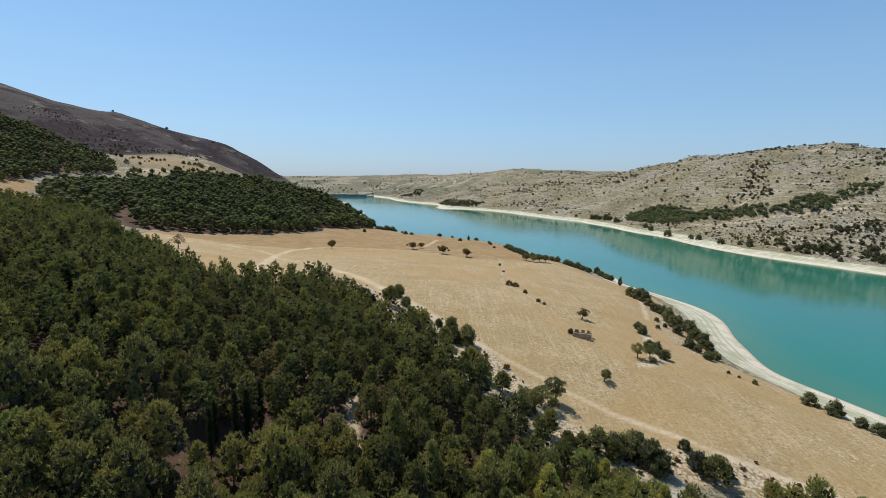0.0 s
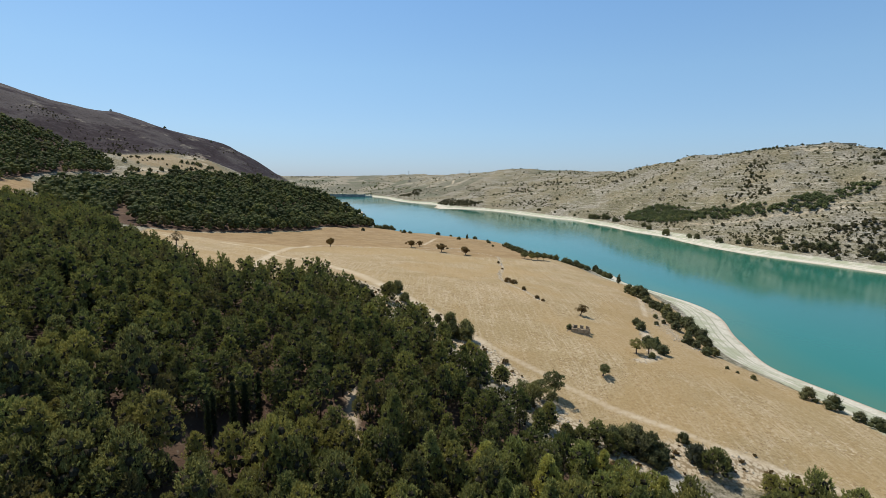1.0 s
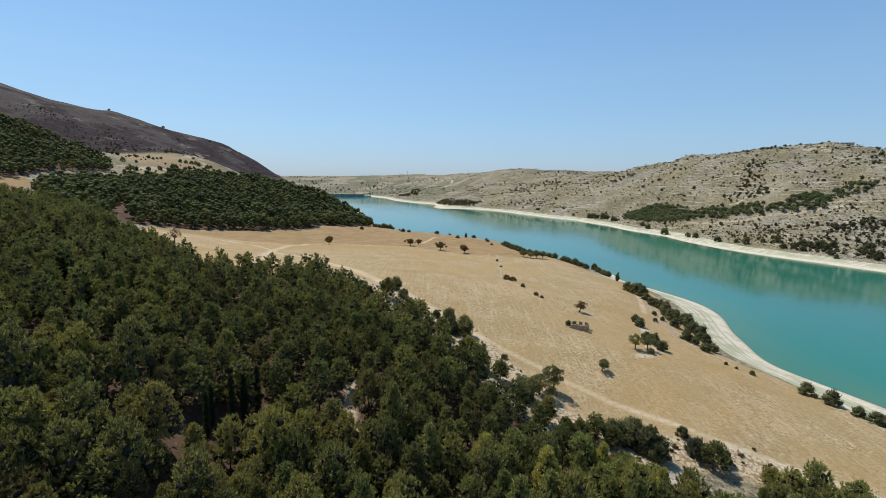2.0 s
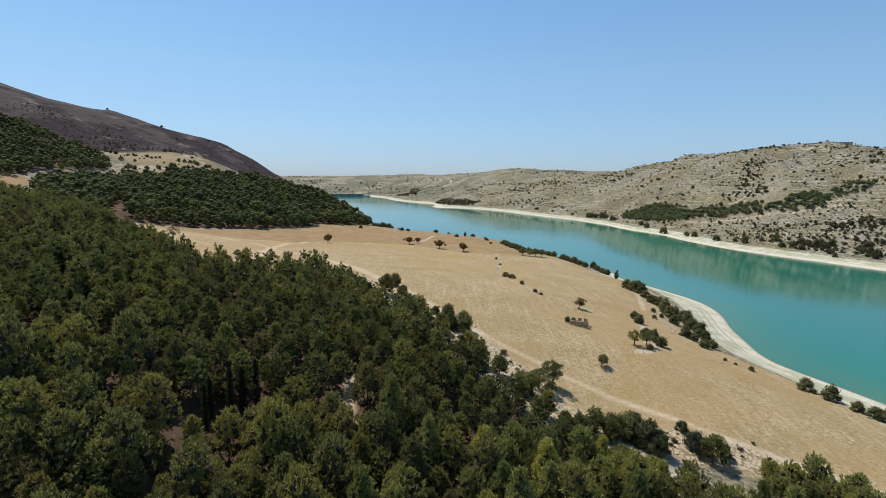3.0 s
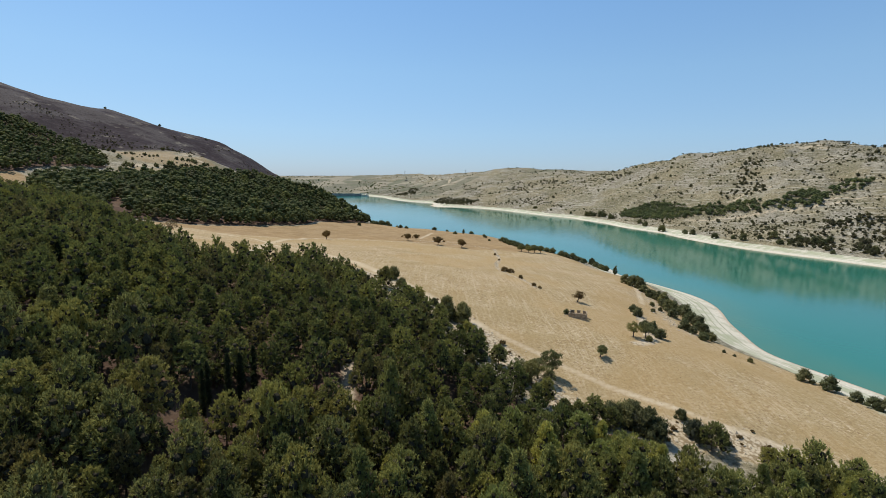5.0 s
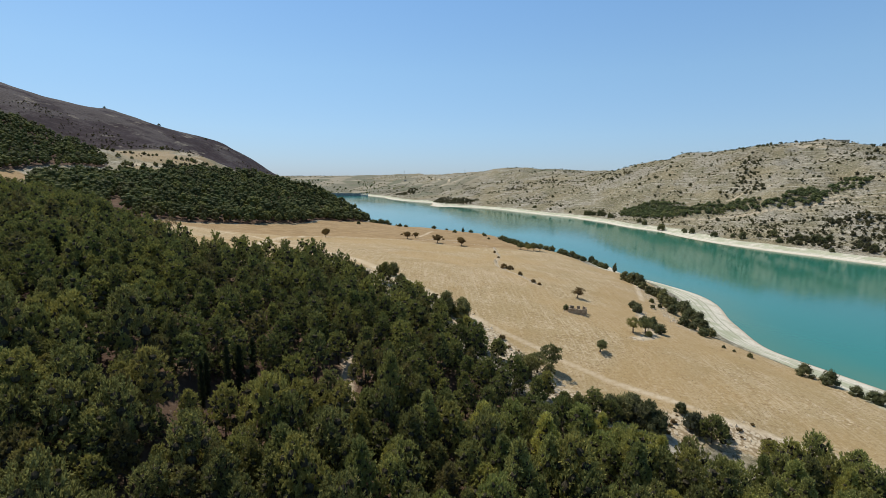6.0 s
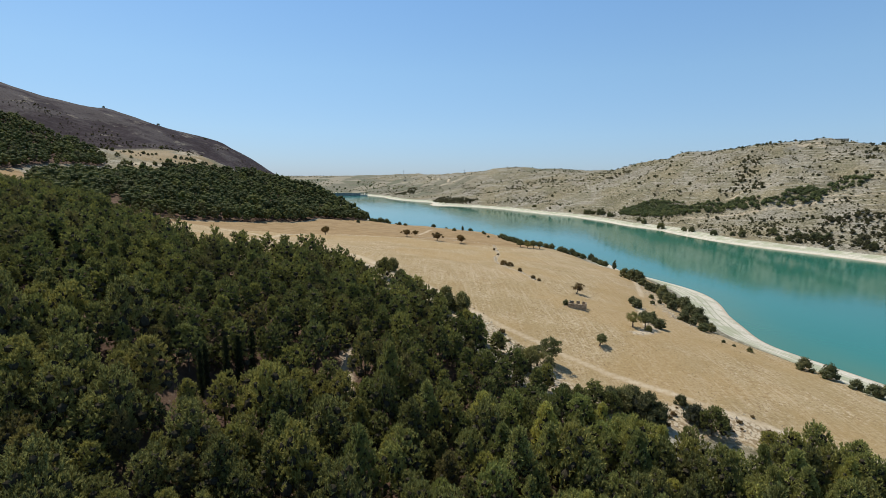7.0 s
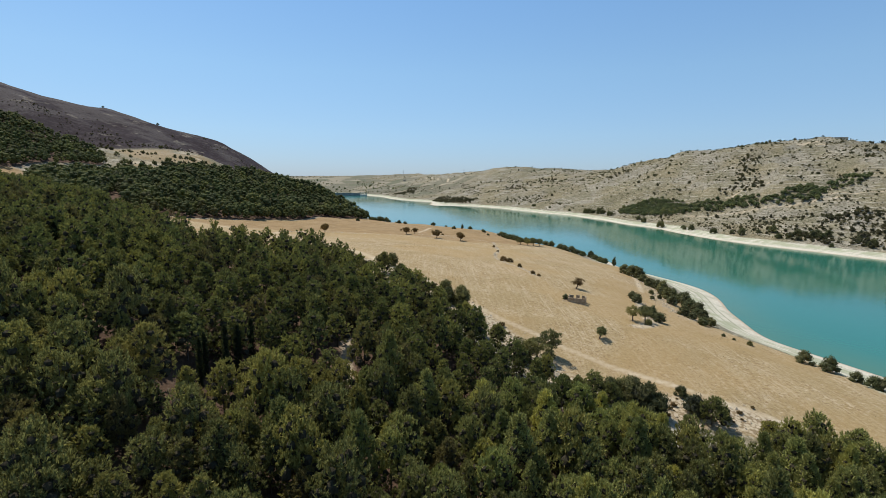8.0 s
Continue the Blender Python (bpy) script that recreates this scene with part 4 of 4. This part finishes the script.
# open slope beyond the knoll
plant([shrub_prototype("slope_tree", "dark round tree on the bare pale slope", "tree", "slope trees", 98 + k, SCRUB, 6.0, 3.6, 12, 30, 0.55) for k in range(2)],
      [(-390, 632, 1.5), (-380, 604, 1.1), (-437, 692, 1.0), (-431, 712, 0.7), (-453, 792, 0.7), (-451, 800, 0.7), (-448, 806, 0.7), (-395, 708, 0.9), (-399, 712, 0.8),
       (-419, 808, 1.0), (-410, 808, 1.0), (-405, 816, 1.1), (-406, 832, 1.0), (-393, 816, 1.1), (-380, 816, 1.0), (-387, 844, 1.0), (-423, 860, 0.8), (-400, 822, 1.0),
       (-384, 825, 1.1), (-372, 822, 1.0), (-640, 1168, 1.0), (-560, 1222, 0.8), (-748, 1148, 0.9)], 16, (1, 1))
# far bank
plant([shrub_prototype("lakeside_tree", "dark round bush at the top of the far beach", "bush", "far beach bushes", 101 + k, SCRUB, 4.6, 3.2, 12, 36, 0.5) for k in range(3)],
      [(315, 772, 1.0), (312, 744, 1.2), (314, 690, 1.5), (329, 656, 0.9), (328, 634, 1.2), (333, 590, 1.2), (344, 572, 0.8), (347, 558, 1.2), (362, 552, 0.7), (373, 544, 1.2),
       (363, 520, 1.0), (384, 520, 1.1), (385, 512, 1.1), (388, 504, 1.2), (391, 497, 1.1), (376, 464, 0.6), (404, 450, 1.1), (395, 508, 1.0), (400, 500, 1.1), (407, 470, 0.8), (325, 645, 0.7), (281, 938, 1.3), (286, 930, 1.4), (289, 918, 1.3), (295, 903, 1.5), (298, 893, 1.4), (301, 866, 1.2), (303, 858, 1.0), (262, 980, 0.8), (238, 1047, 0.7), (213, 1103, 0.9), (216, 1098, 0.8), (192, 1166, 0.7)], 17, (1, 1), 1.35)
plant([shrub_prototype("skyline_tree", "dark tree standing on the hill crest", "tree", "skyline trees", 105, SCRUB, 5.0, 3.4, 10, 24, 0.6)],
      [(469, 1192, 1.2), (464, 1196, 0.8), (537, 1100, 0.9), (545, 1094, 0.8), (553, 1088, 0.7), (568, 1072, 0.7), (612, 1010, 1.1), (629, 992, 1.0), (637, 986, 1.1), (643, 984, 1.1), (650, 984, 1.0),
       (657, 978, 0.9), (762, 920, 0.9), (790, 915, 0.8)], 18, (1, 1))
for ob, m in later:
    ob.matrix_basis = m

# ---- far hillsides: shrubs that nobody could count ----
EAST_RING = [(372, 440), (430, 380), (1000, 420), (1150, 1100), (640, 1180), (500, 1400), (560, 1800), (300, 2150), (-150, 2400), (-270, 2080), (-195, 1930), (-135, 1700),
             (-10, 1500), (0, 1300), (100, 1285), (210, 1185), (270, 1000), (300, 860), (325, 700), (332, 590)]
VALLEY_WOOD = [(315, 856), (328, 800), (345, 766), (392, 737), (429, 692), (450, 670), (499, 644), (533, 676), (525, 700), (498, 694), (466, 680), (455, 688), (448, 738),
               (414, 764), (399, 790), (396, 824), (378, 900), (345, 905)]
UPPER_WOOD = [(530, 668), (572, 664), (610, 700), (600, 712), (575, 704), (545, 690)]
GROVE = [(437, 777), (462, 748), (474, 722), (494, 754), (520, 800), (560, 880), (600, 930), (585, 945), (530, 885), (481, 815)]
CAPE_WOOD = [(-14, 1480), (20, 1352), (80, 1296), (110, 1330), (60, 1480), (10, 1540)]


def shrubs(name, spots, seed, size, per, leaf, label, category, tall=0.8):
    """Low irregular shrubs joined into one sheet."""
    r = np.random.RandomState(seed)
    z = LAND.height(spots[:, 0], spots[:, 1])
    tris, tint = [], []
    scale = np.clip(r.lognormal(0, 0.42, len(spots)), 0.45, 2.4)
    for (x, y), h, s in zip(spots, z, scale):
        n = 4
        w = size * s
        c = np.c_[r.uniform(-0.38, 0.38, (n, 2)) * w, r.uniform(0.3, 0.75, n) * w * tall] + (x, y, h)
        t = tufts(c, w * r.uniform(0.42, 0.7, n), per, w * 0.62, r, low=-0.6, flat=tall, loose=0.4, half=0.6, spike=0.85)
        if size > 1.5:
            t = np.concatenate([t, cores(np.array([[x, y, h + 0.5 * w * tall]]), np.array([w * 0.9]), r)])
        tris.append(t)
        tint.append(np.full(len(t), r.uniform()))
    me = soup(name, np.concatenate(tris), [leaf], None, np.concatenate(tint))
    return tagged(new(name, me), label, category, kind="stuff")


def overgrown(q, bias, seed):
    """Keeps the spots where the hillside is shrubby and dry."""
    p = 1.0 * fbm(q[:, 0], q[:, 1], 150, 31, 3) + 0.8 * fbm(q[:, 0], q[:, 1], 40, 32, 2) + np.clip((640 - q[:, 1]) / 160, 0, 1) * 0.9
    chance = np.random.RandomState(seed).uniform(-1, 1, len(q)) - np.clip((q[:, 1] - 1250) / 500, 0, 0.7)
    return q[(p + chance > bias) & (LAND.height(q[:, 0], q[:, 1]) > 5.5) & ~inside(q[:, 0], q[:, 1], VALLEY_WOOD) & ~inside(q[:, 0], q[:, 1], UPPER_WOOD)]


shrubs("hillside_shrubs", overgrown(scatter(EAST_RING, 5.4, 21, 160000), 0.0, 3), 22, 1.3, 5, SCRUB_FAR, "scattered dark shrubs on the stony far hillside", "shrubs")
tiny = scatter([p for p in EAST_RING if p[1] < 1500], 3.9, 61, 120000)
shrubs("hillside_scrub", overgrown(tiny, 0.1, 5), 62, 0.85, 3, SCRUB_FAR, "small dark bushes sprinkled over the stony far hillside", "shrubs")
shrubs("hillside_trees", overgrown(scatter(EAST_RING, 9.5, 35, 60000), 0.15, 4), 36, 1.65, 7, SCRUB_FAR, "scattered low dark trees on the stony far hillside", "trees", 1.0)
thick = scatter([(352, 520), (384, 520), (417, 533), (444, 560), (520, 560), (480, 470), (434, 470), (400, 440)], 5.0, 73, 9000)
thick = thick[(fbm(thick[:, 0], thick[:, 1], 34, 75, 3) > -0.12) & (LAND.height(thick[:, 0], thick[:, 1]) > 5.5)]
shrubs("hillside_thicket", thick, 74, 1.9, 8, SCRUB_FAR, "thicket of brownish dark shrubs on the stony far hillside", "shrubs", 0.85)
belt = np.concatenate([scatter(VALLEY_WOOD, 3.9, 23), scatter(UPPER_WOOD, 5.5, 63)])
belt = belt + np.random.RandomState(24).normal(0, 2.5, belt.shape)
belt = belt[fbm(belt[:, 0], belt[:, 1], 45, 51, 3) > -0.75]
wood_of("valley_wood", belt, 24, lambda r, h, w: domed_crown(r, h, w, 7, 8, 0.8), (4.4, 6.4), (2.7, 3.9), [GREENWOOD, BARK], "belt of low green trees along the side valley", "woodland")
wood_of("cape_wood", scatter(CAPE_WOOD, 9, 25), 26, lambda r, h, w: domed_crown(r, h, w, 6, 7, 1.4), (5.0, 8.0), (3.0, 4.2), [SCRUB_FAR, BARK], "dark trees on the low cape by the water", "woodland")
upland = np.concatenate([scatter([(200, 1480), (245, 1440), (360, 1460), (350, 1520), (240, 1570)], 9, 91, 2500), scatter([(385, 1230), (400, 1150), (440, 1130), (450, 1160), (410, 1240)], 8, 92, 2500)])
upland = upland[fbm(upland[:, 0], upland[:, 1], 40, 93, 2) > 0.0]
wood_of("upland_trees", upland, 94, lambda r, h, w: domed_crown(r, h, w, 6, 7, 1.1), (4.5, 7.0), (2.6, 3.8), [SCRUB_FAR, BARK], "dark trees gathered in folds of the stony hill", "trees")
shrubs("hillside_grove", scatter(GROVE, 7.5, 27), 28, 1.9, 9, SCRUB_FAR, "rows of small olive trees on the far slope", "grove", 1.0)
rows = np.concatenate([np.linspace((81 + 5.0 * k, 1775 - 4 * k), (97 + 6.5 * k, 1525 - 12 * k), 60) for k in range(6)])
shrubs("vineyard", rows + np.random.RandomState(81).normal(0, 0.5, rows.shape), 82, 1.0, 5, SCRUB_FAR, "rows of low grey-green vines on the distant slope", "vineyard", 0.7)
clump = scatter([(-165, 1880), (-118, 1772), (-86, 1770), (-70, 1900), (-100, 2010), (-140, 1990)], 9, 83, 3000)
clump = clump[fbm(clump[:, 0], clump[:, 1], 50, 84, 2) > -0.15]
wood_of("lakeside_wood", clump, 85, lambda r, h, w: domed_crown(r, h, w, 6, 7, 1.4), (5.0, 8.0), (3.4, 4.8), [SCRUB_FAR, BARK], "dark grove in the fold behind the far beach", "woodland")
burn = scatter([(-560, 800), (-480, 900), (-420, 1050), (-420, 1300), (-520, 1200), (-590, 1060), (-660, 960), (-720, 880), (-700, 770)], 4.6, 29, 16000)
keep = fbm(burn[:, 0], burn[:, 1], 150, 41, 3) + 0.6 * fbm(burn[:, 0], burn[:, 1], 40, 42, 2) + np.random.RandomState(43).uniform(-0.4, 0.4, len(burn)) > 0.05
shrubs("burnt_scrub", burn[keep], 30, 1.3, 5, CHAR, "charred shrubs on the burnt mountain side", "shrubs")
slope = scatter([(-370, 580), (-440, 700), (-560, 790), (-470, 900), (-400, 1000), (-350, 900), (-320, 740)], 9, 37, 1500)
slope = slope[fbm(slope[:, 0], slope[:, 1], 70, 45, 3) > 0.0]
shrubs("slope_scrub", slope, 38, 1.6, 7, SCRUB_FAR, "small dark shrubs dotted over the pale slope", "shrubs")
far_spots = scatter([(-280, 2120), (-120, 2420), (250, 2000), (420, 1700), (900, 2450), (200, 2500), (-200, 3050), (-1000, 3500), (-900, 2500), (-500, 2200)], 17, 33, 9000)
keep = fbm(far_spots[:, 0], far_spots[:, 1], 260, 43, 3) > -0.05
valley = scatter(DAM_VALLEY, 16, 39, 4000)
valley = valley[fbm(valley[:, 0], valley[:, 1], 120, 47, 3) > -0.1]
shrubs("dam_valley_trees", valley, 40, 2.6, 6, GREENWOOD, "green trees in the valley below the dam", "trees", 0.9)
shrubs("distant_trees", far_spots[keep], 34, 1.9, 6, SCRUB_FAR, "distant trees on the hills behind the dam", "trees", 0.7)


# ---- stones ----
def rock_soup(spots, sizes, r):
    """Angular limestone lumps, half sunk in the soil."""
    base = np.array([(1, 0, 0), (-1, 0, 0), (0, 1, 0), (0, -1, 0), (0, 0, 1), (0, 0, -1)], float)
    faces = [(0, 2, 4), (2, 1, 4), (1, 3, 4), (3, 0, 4), (2, 0, 5), (1, 2, 5), (3, 1, 5), (0, 3, 5)]
    z = LAND.height(spots[:, 0], spots[:, 1])
    out = []
    for (x, y), h, s in zip(spots, z, sizes):
        v = (base + r.uniform(-0.35, 0.35, base.shape)) * s * r.uniform(0.6, 1.2, 3) * (1, 1, 0.7)
        a = r.uniform(0, 6.28)
        v = v @ np.array([[math.cos(a), math.sin(a), 0], [-math.sin(a), math.cos(a), 0], [0, 0, 1]]) + (x, y, h + s * 0.15)
        out += [v[list(f)] for f in faces]
    return np.array(out)


r = np.random.RandomState(44)
strewn = []
for line, half, pale in RUBBLE:
    for (ax, ay), (bx, by) in zip(line[:-1], line[1:]):
        n = int(math.hypot(bx - ax, by - ay) * half * 0.75)
        t = r.uniform(0, 1, n)[:, None]
        strewn.append(np.array([[ax, ay]]) * (1 - t) + np.array([[bx, by]]) * t + r.normal(0, half * 0.55, (n, 2)))
strewn = np.concatenate(strewn)
tagged(new("limestone_rubble", soup("limestone_rubble", rock_soup(strewn, np.clip(r.lognormal(-1.3, 0.55, len(strewn)), 0.1, 0.55), r), [STONE])),
       "pale limestone rubble along the wood edge and banks", "stones", kind="stuff")


# dry weeds on the stubble and low scrub among the stones
q = scatter([(95, 96), (60, 118), (35, 140), (10, 170), (-20, 208), (-70, 225), (-110, 245), (-90, 300), (20, 330), (105, 290), (104, 200), (112, 160), (130, 120)], 0.9, 46, 16000)
q = q[fbm(q[:, 0], q[:, 1], 16, 49, 3) > 0.12]
z = LAND.height(q[:, 0], q[:, 1])
tagged(new("dry_weeds", soup("dry_weeds", tufts(np.c_[q, z + 0.05], np.full(len(q), 0.12), 3, 0.12, r, low=0.0, loose=0.6), [DRY])),
       "dry brown weeds dotted over the stubble", "weeds", kind="stuff")
edge_scrub = []
for line, half, pale in RUBBLE[:1]:
    for (ax, ay), (bx, by) in zip(line[:-1], line[1:]):
        n = int(math.hypot(bx - ax, by - ay) * half * 0.16)
        t = r.uniform(0, 1, n)[:, None]
        edge_scrub.append(np.array([[ax, ay]]) * (1 - t) + np.array([[bx, by]]) * t + r.normal(0, half * 0.5, (n, 2)))
shrubs("stony_scrub", np.concatenate(edge_scrub), 47, 0.5, 12, BROWNISH, "low browned scrub among the stones beside the wood", "shrubs", 0.55)


# ---- ruined house ----
def wall_mesh(name, length, thick, tops, gaps, seed):
    """A rubble wall along x with a broken top line; gaps are (from, to, sill, head) openings that go through it."""
    r = random.Random(seed)
    cuts = sorted({0.0, length, *(g[k] for g in gaps for k in (0, 1)), *(length * k / 9 for k in range(1, 9))})
    bm = bmesh.new()

    def block(x0, x1, z0, a, b):
        co = [(x0, 0, z0), (x1, 0, z0), (x1, thick, z0), (x0, thick, z0), (x0, 0, a), (x1, 0, b), (x1, thick, b), (x0, thick, a)]
        v = [bm.verts.new((c[0], c[1] + r.uniform(-0.03, 0.03), c[2])) for c in co]
        for f in ((3, 2, 1, 0), (4, 5, 6, 7), (0, 1, 5, 4), (1, 2, 6, 5), (2, 3, 7, 6), (3, 0, 4, 7)):
            bm.faces.new([v[k] for k in f])

    def top(x):
        k = x / length * (len(tops) - 1)
        i = min(int(k), len(tops) - 2)
        return tops[i] + (tops[i + 1] - tops[i]) * (k - i)

    for x0, x1 in zip(cuts[:-1], cuts[1:]):
        m = (x0 + x1) / 2
        a, b = top(x0) + r.uniform(-0.12, 0.12), top(x1) + r.uniform(-0.12, 0.12)
        hole = next((g for g in gaps if g[0] < m < g[1]), None)
        if hole:
            if hole[2] > 0:
                block(x0, x1, -0.8, hole[2], hole[2])
            if hole[3] < min(a, b) - 0.1:
                block(x0, x1, hole[3], a, b)
        else:
            block(x0, x1, -0.8, a, b)
    me = bpy.data.meshes.new(name)
    bm.to_mesh(me)
    bm.free()
    me.materials.append(RUIN)
    return me


def build_ruin():
    long, deep, t = 6.4, 4.6, 0.5
    house = tagged(new("ruined_house"), "roofless ruined stone farmhouse with broken walls on the stubble field", "ruined house")
    turn = math.atan2(-2.6, 6.6)
    house.matrix_basis = pose(48.6, 178.2, level(51, 177.5), 0, 0, math.degrees(turn))

    def wall(name, length, tops, gaps, seed, m, label):
        ob = part(name, wall_mesh(name, length, t, tops, gaps, seed), house, label)
        ob.matrix_basis = m

    wall("front_wall", long, (1.5, 1.8, 1.7, 1.8, 1.7), (), 1, pose(0, 0, 0), "low front wall of weathered rubble stone")
    wall("back_wall", long, (1.7, 2.1, 2.0, 2.1, 1.7), ((1.7, 2.7, 0.9, 9), (3.9, 4.8, 0.9, 9)), 2, pose(0, deep - t, 0), "broken back wall with window gaps")
    wall("side_wall", deep - 2 * t, (1.7, 2.0, 2.1), (), 3, pose(t, t, 0, 0, 0, 90), "side wall of rubble stone")
    wall("side_wall", deep - 2 * t, (1.6, 1.2, 1.9), ((1.4, 2.5, 0, 9),), 4, pose(long, t, 0, 0, 0, 90), "side wall with a door gap")
    rr = np.random.RandomState(5)
    base = np.array([48.0, 178.4])
    u, v = np.array([math.cos(turn), math.sin(turn)]), np.array([-math.sin(turn), math.cos(turn)])
    q = base + rr.uniform(-0.9, long + 0.9, (90, 1)) * u + rr.uniform(-1.2, deep + 0.8, (90, 1)) * v
    tagged(new("fallen_stones", soup("fallen_stones", rock_soup(q, rr.uniform(0.12, 0.4, 90), rr), [RUIN])), "fallen wall stones round the ruined house", "stones", kind="stuff")
    plant_at = place(D1[0], 48.6, 181.2, 1.0, 0.6)
    copy_thing(D1[0], plant_at)


build_ruin()


# ---- dam, pylons and far buildings ----
def box(bm, x0, x1, y0, y1, z0, z1, shift=0.0):
    """A block whose foot may be wider on its y side by shift."""
    v = [bm.verts.new(c) for c in ((x0, y0 - shift, z0), (x1, y0 - shift, z0), (x1, y1 + shift, z0), (x0, y1 + shift, z0), (x0, y0, z1), (x1, y0, z1), (x1, y1, z1), (x0, y1, z1))]
    for f in ((3, 2, 1, 0), (4, 5, 6, 7), (0, 1, 5, 4), (1, 2, 6, 5), (2, 3, 7, 6), (3, 0, 4, 7)):
        bm.faces.new([v[k] for k in f])


def solid(name, blocks, mat):
    bm = bmesh.new()
    for b in blocks:
        box(bm, *b)
    me = bpy.data.meshes.new(name)
    bm.to_mesh(me)
    bm.free()
    me.materials.append(mat)
    return me


def build_dam():
    dam = tagged(new("dam"), "long grey concrete dam closing the reservoir", "dam")
    dam.matrix_basis = pose(-560, 1930, 0, 0, 0, math.degrees(math.atan2(95, 275)))
    part("dam_wall", solid("dam_wall", [(0, 262, 0, 8, -12, 9.0, 6)], CONCRETE), dam)
    part("parapet", solid("parapet", [(0, 262, 0.3, 0.8, 9.0, 10.2), (0, 262, 7.2, 7.7, 9.0, 10.2)], CONCRETE), dam)
    spill = part("spillway", solid("spillway", [(262, 292, -1, 9, -8, 4.5)], PALE), dam, "pale concrete spillway")
    for k in range(5):
        part("pier", solid("pier", [(263 + 6.6 * k, 264.4 + 6.6 * k, -3, 8, 4.5, 10.5)], PALE), spill)
    part("deck", solid("deck", [(262, 292, 1, 7, 10.5, 11.4)], PALE), spill)


def build_pylon(x, y, high):
    p = tagged(new("pylon"), "thin grey lattice pylon on the distant skyline", "pylon", "distant pylons")
    p.matrix_basis = pose(x, y, level(x, y) - 0.5)
    for sx in (-1, 1):
        for sy in (-1, 1):
            part("leg", soup("pylon_leg", tube([(sx * 3, sy * 3, 0), (sx * 0.7, sy * 0.7, high * 0.7), (sx * 0.4, sy * 0.4, high)], [0.35, 0.3, 0.25], 4), [STEEL]), p)
    for k in range(8):
        a, b = high * k / 8, high * (k + 1) / 8
        wa, wb = 3 - 2.6 * k / 8, 3 - 2.6 * (k + 1) / 8
        part("brace", soup("pylon_brace", np.concatenate([tube([(-wa, -wa, a), (wb, -wb, b)], [0.15, 0.15], 4), tube([(wa, wa, a), (-wb, wb, b)], [0.15, 0.15], 4)]), [STEEL]), p)
    for z in (0.72, 0.82, 0.92):
        part("cross_arm", soup("cross_arm", tube([(-5, 0, high * z), (5, 0, high * z)], [0.25, 0.25], 4), [STEEL]), p)


def build_farmhouse(x, y, turn, wide, deep, high, label):
    h = tagged(new("farmhouse"), label, "farmhouse", "distant farmhouses")
    h.matrix_basis = pose(x, y, level(x, y) - 1.6, 0, 0, turn)
    part("walls", solid("farmhouse_walls", [(0, wide, 0, deep, -1, high + 1)], STONE), h)
    part("roof", solid("farmhouse_roof", [(-0.4, wide + 0.4, -0.4, deep + 0.4, high + 1, high + 1.4)], RUIN), h)
    for k in range(int(wide // 5)):
        part("window", solid("farmhouse_window", [(2 + 4.6 * k, 3.2 + 4.6 * k, -0.06, 0.1, 2.2, 3.6)], STEEL), h)


build_dam()
build_pylon(-205, 3010, 34)
build_pylon(150, 2850, 30)
build_farmhouse(762, 965, -20, 22, 12, 2.6, "low flat-roofed stone farm building on the hilltop")
build_farmhouse(-180, 2640, 10, 16, 9, 5, "small pale farmhouse on the distant slope")
build_farmhouse(-120, 2620, -5, 20, 9, 5, "small pale farmhouse on the distant slope")
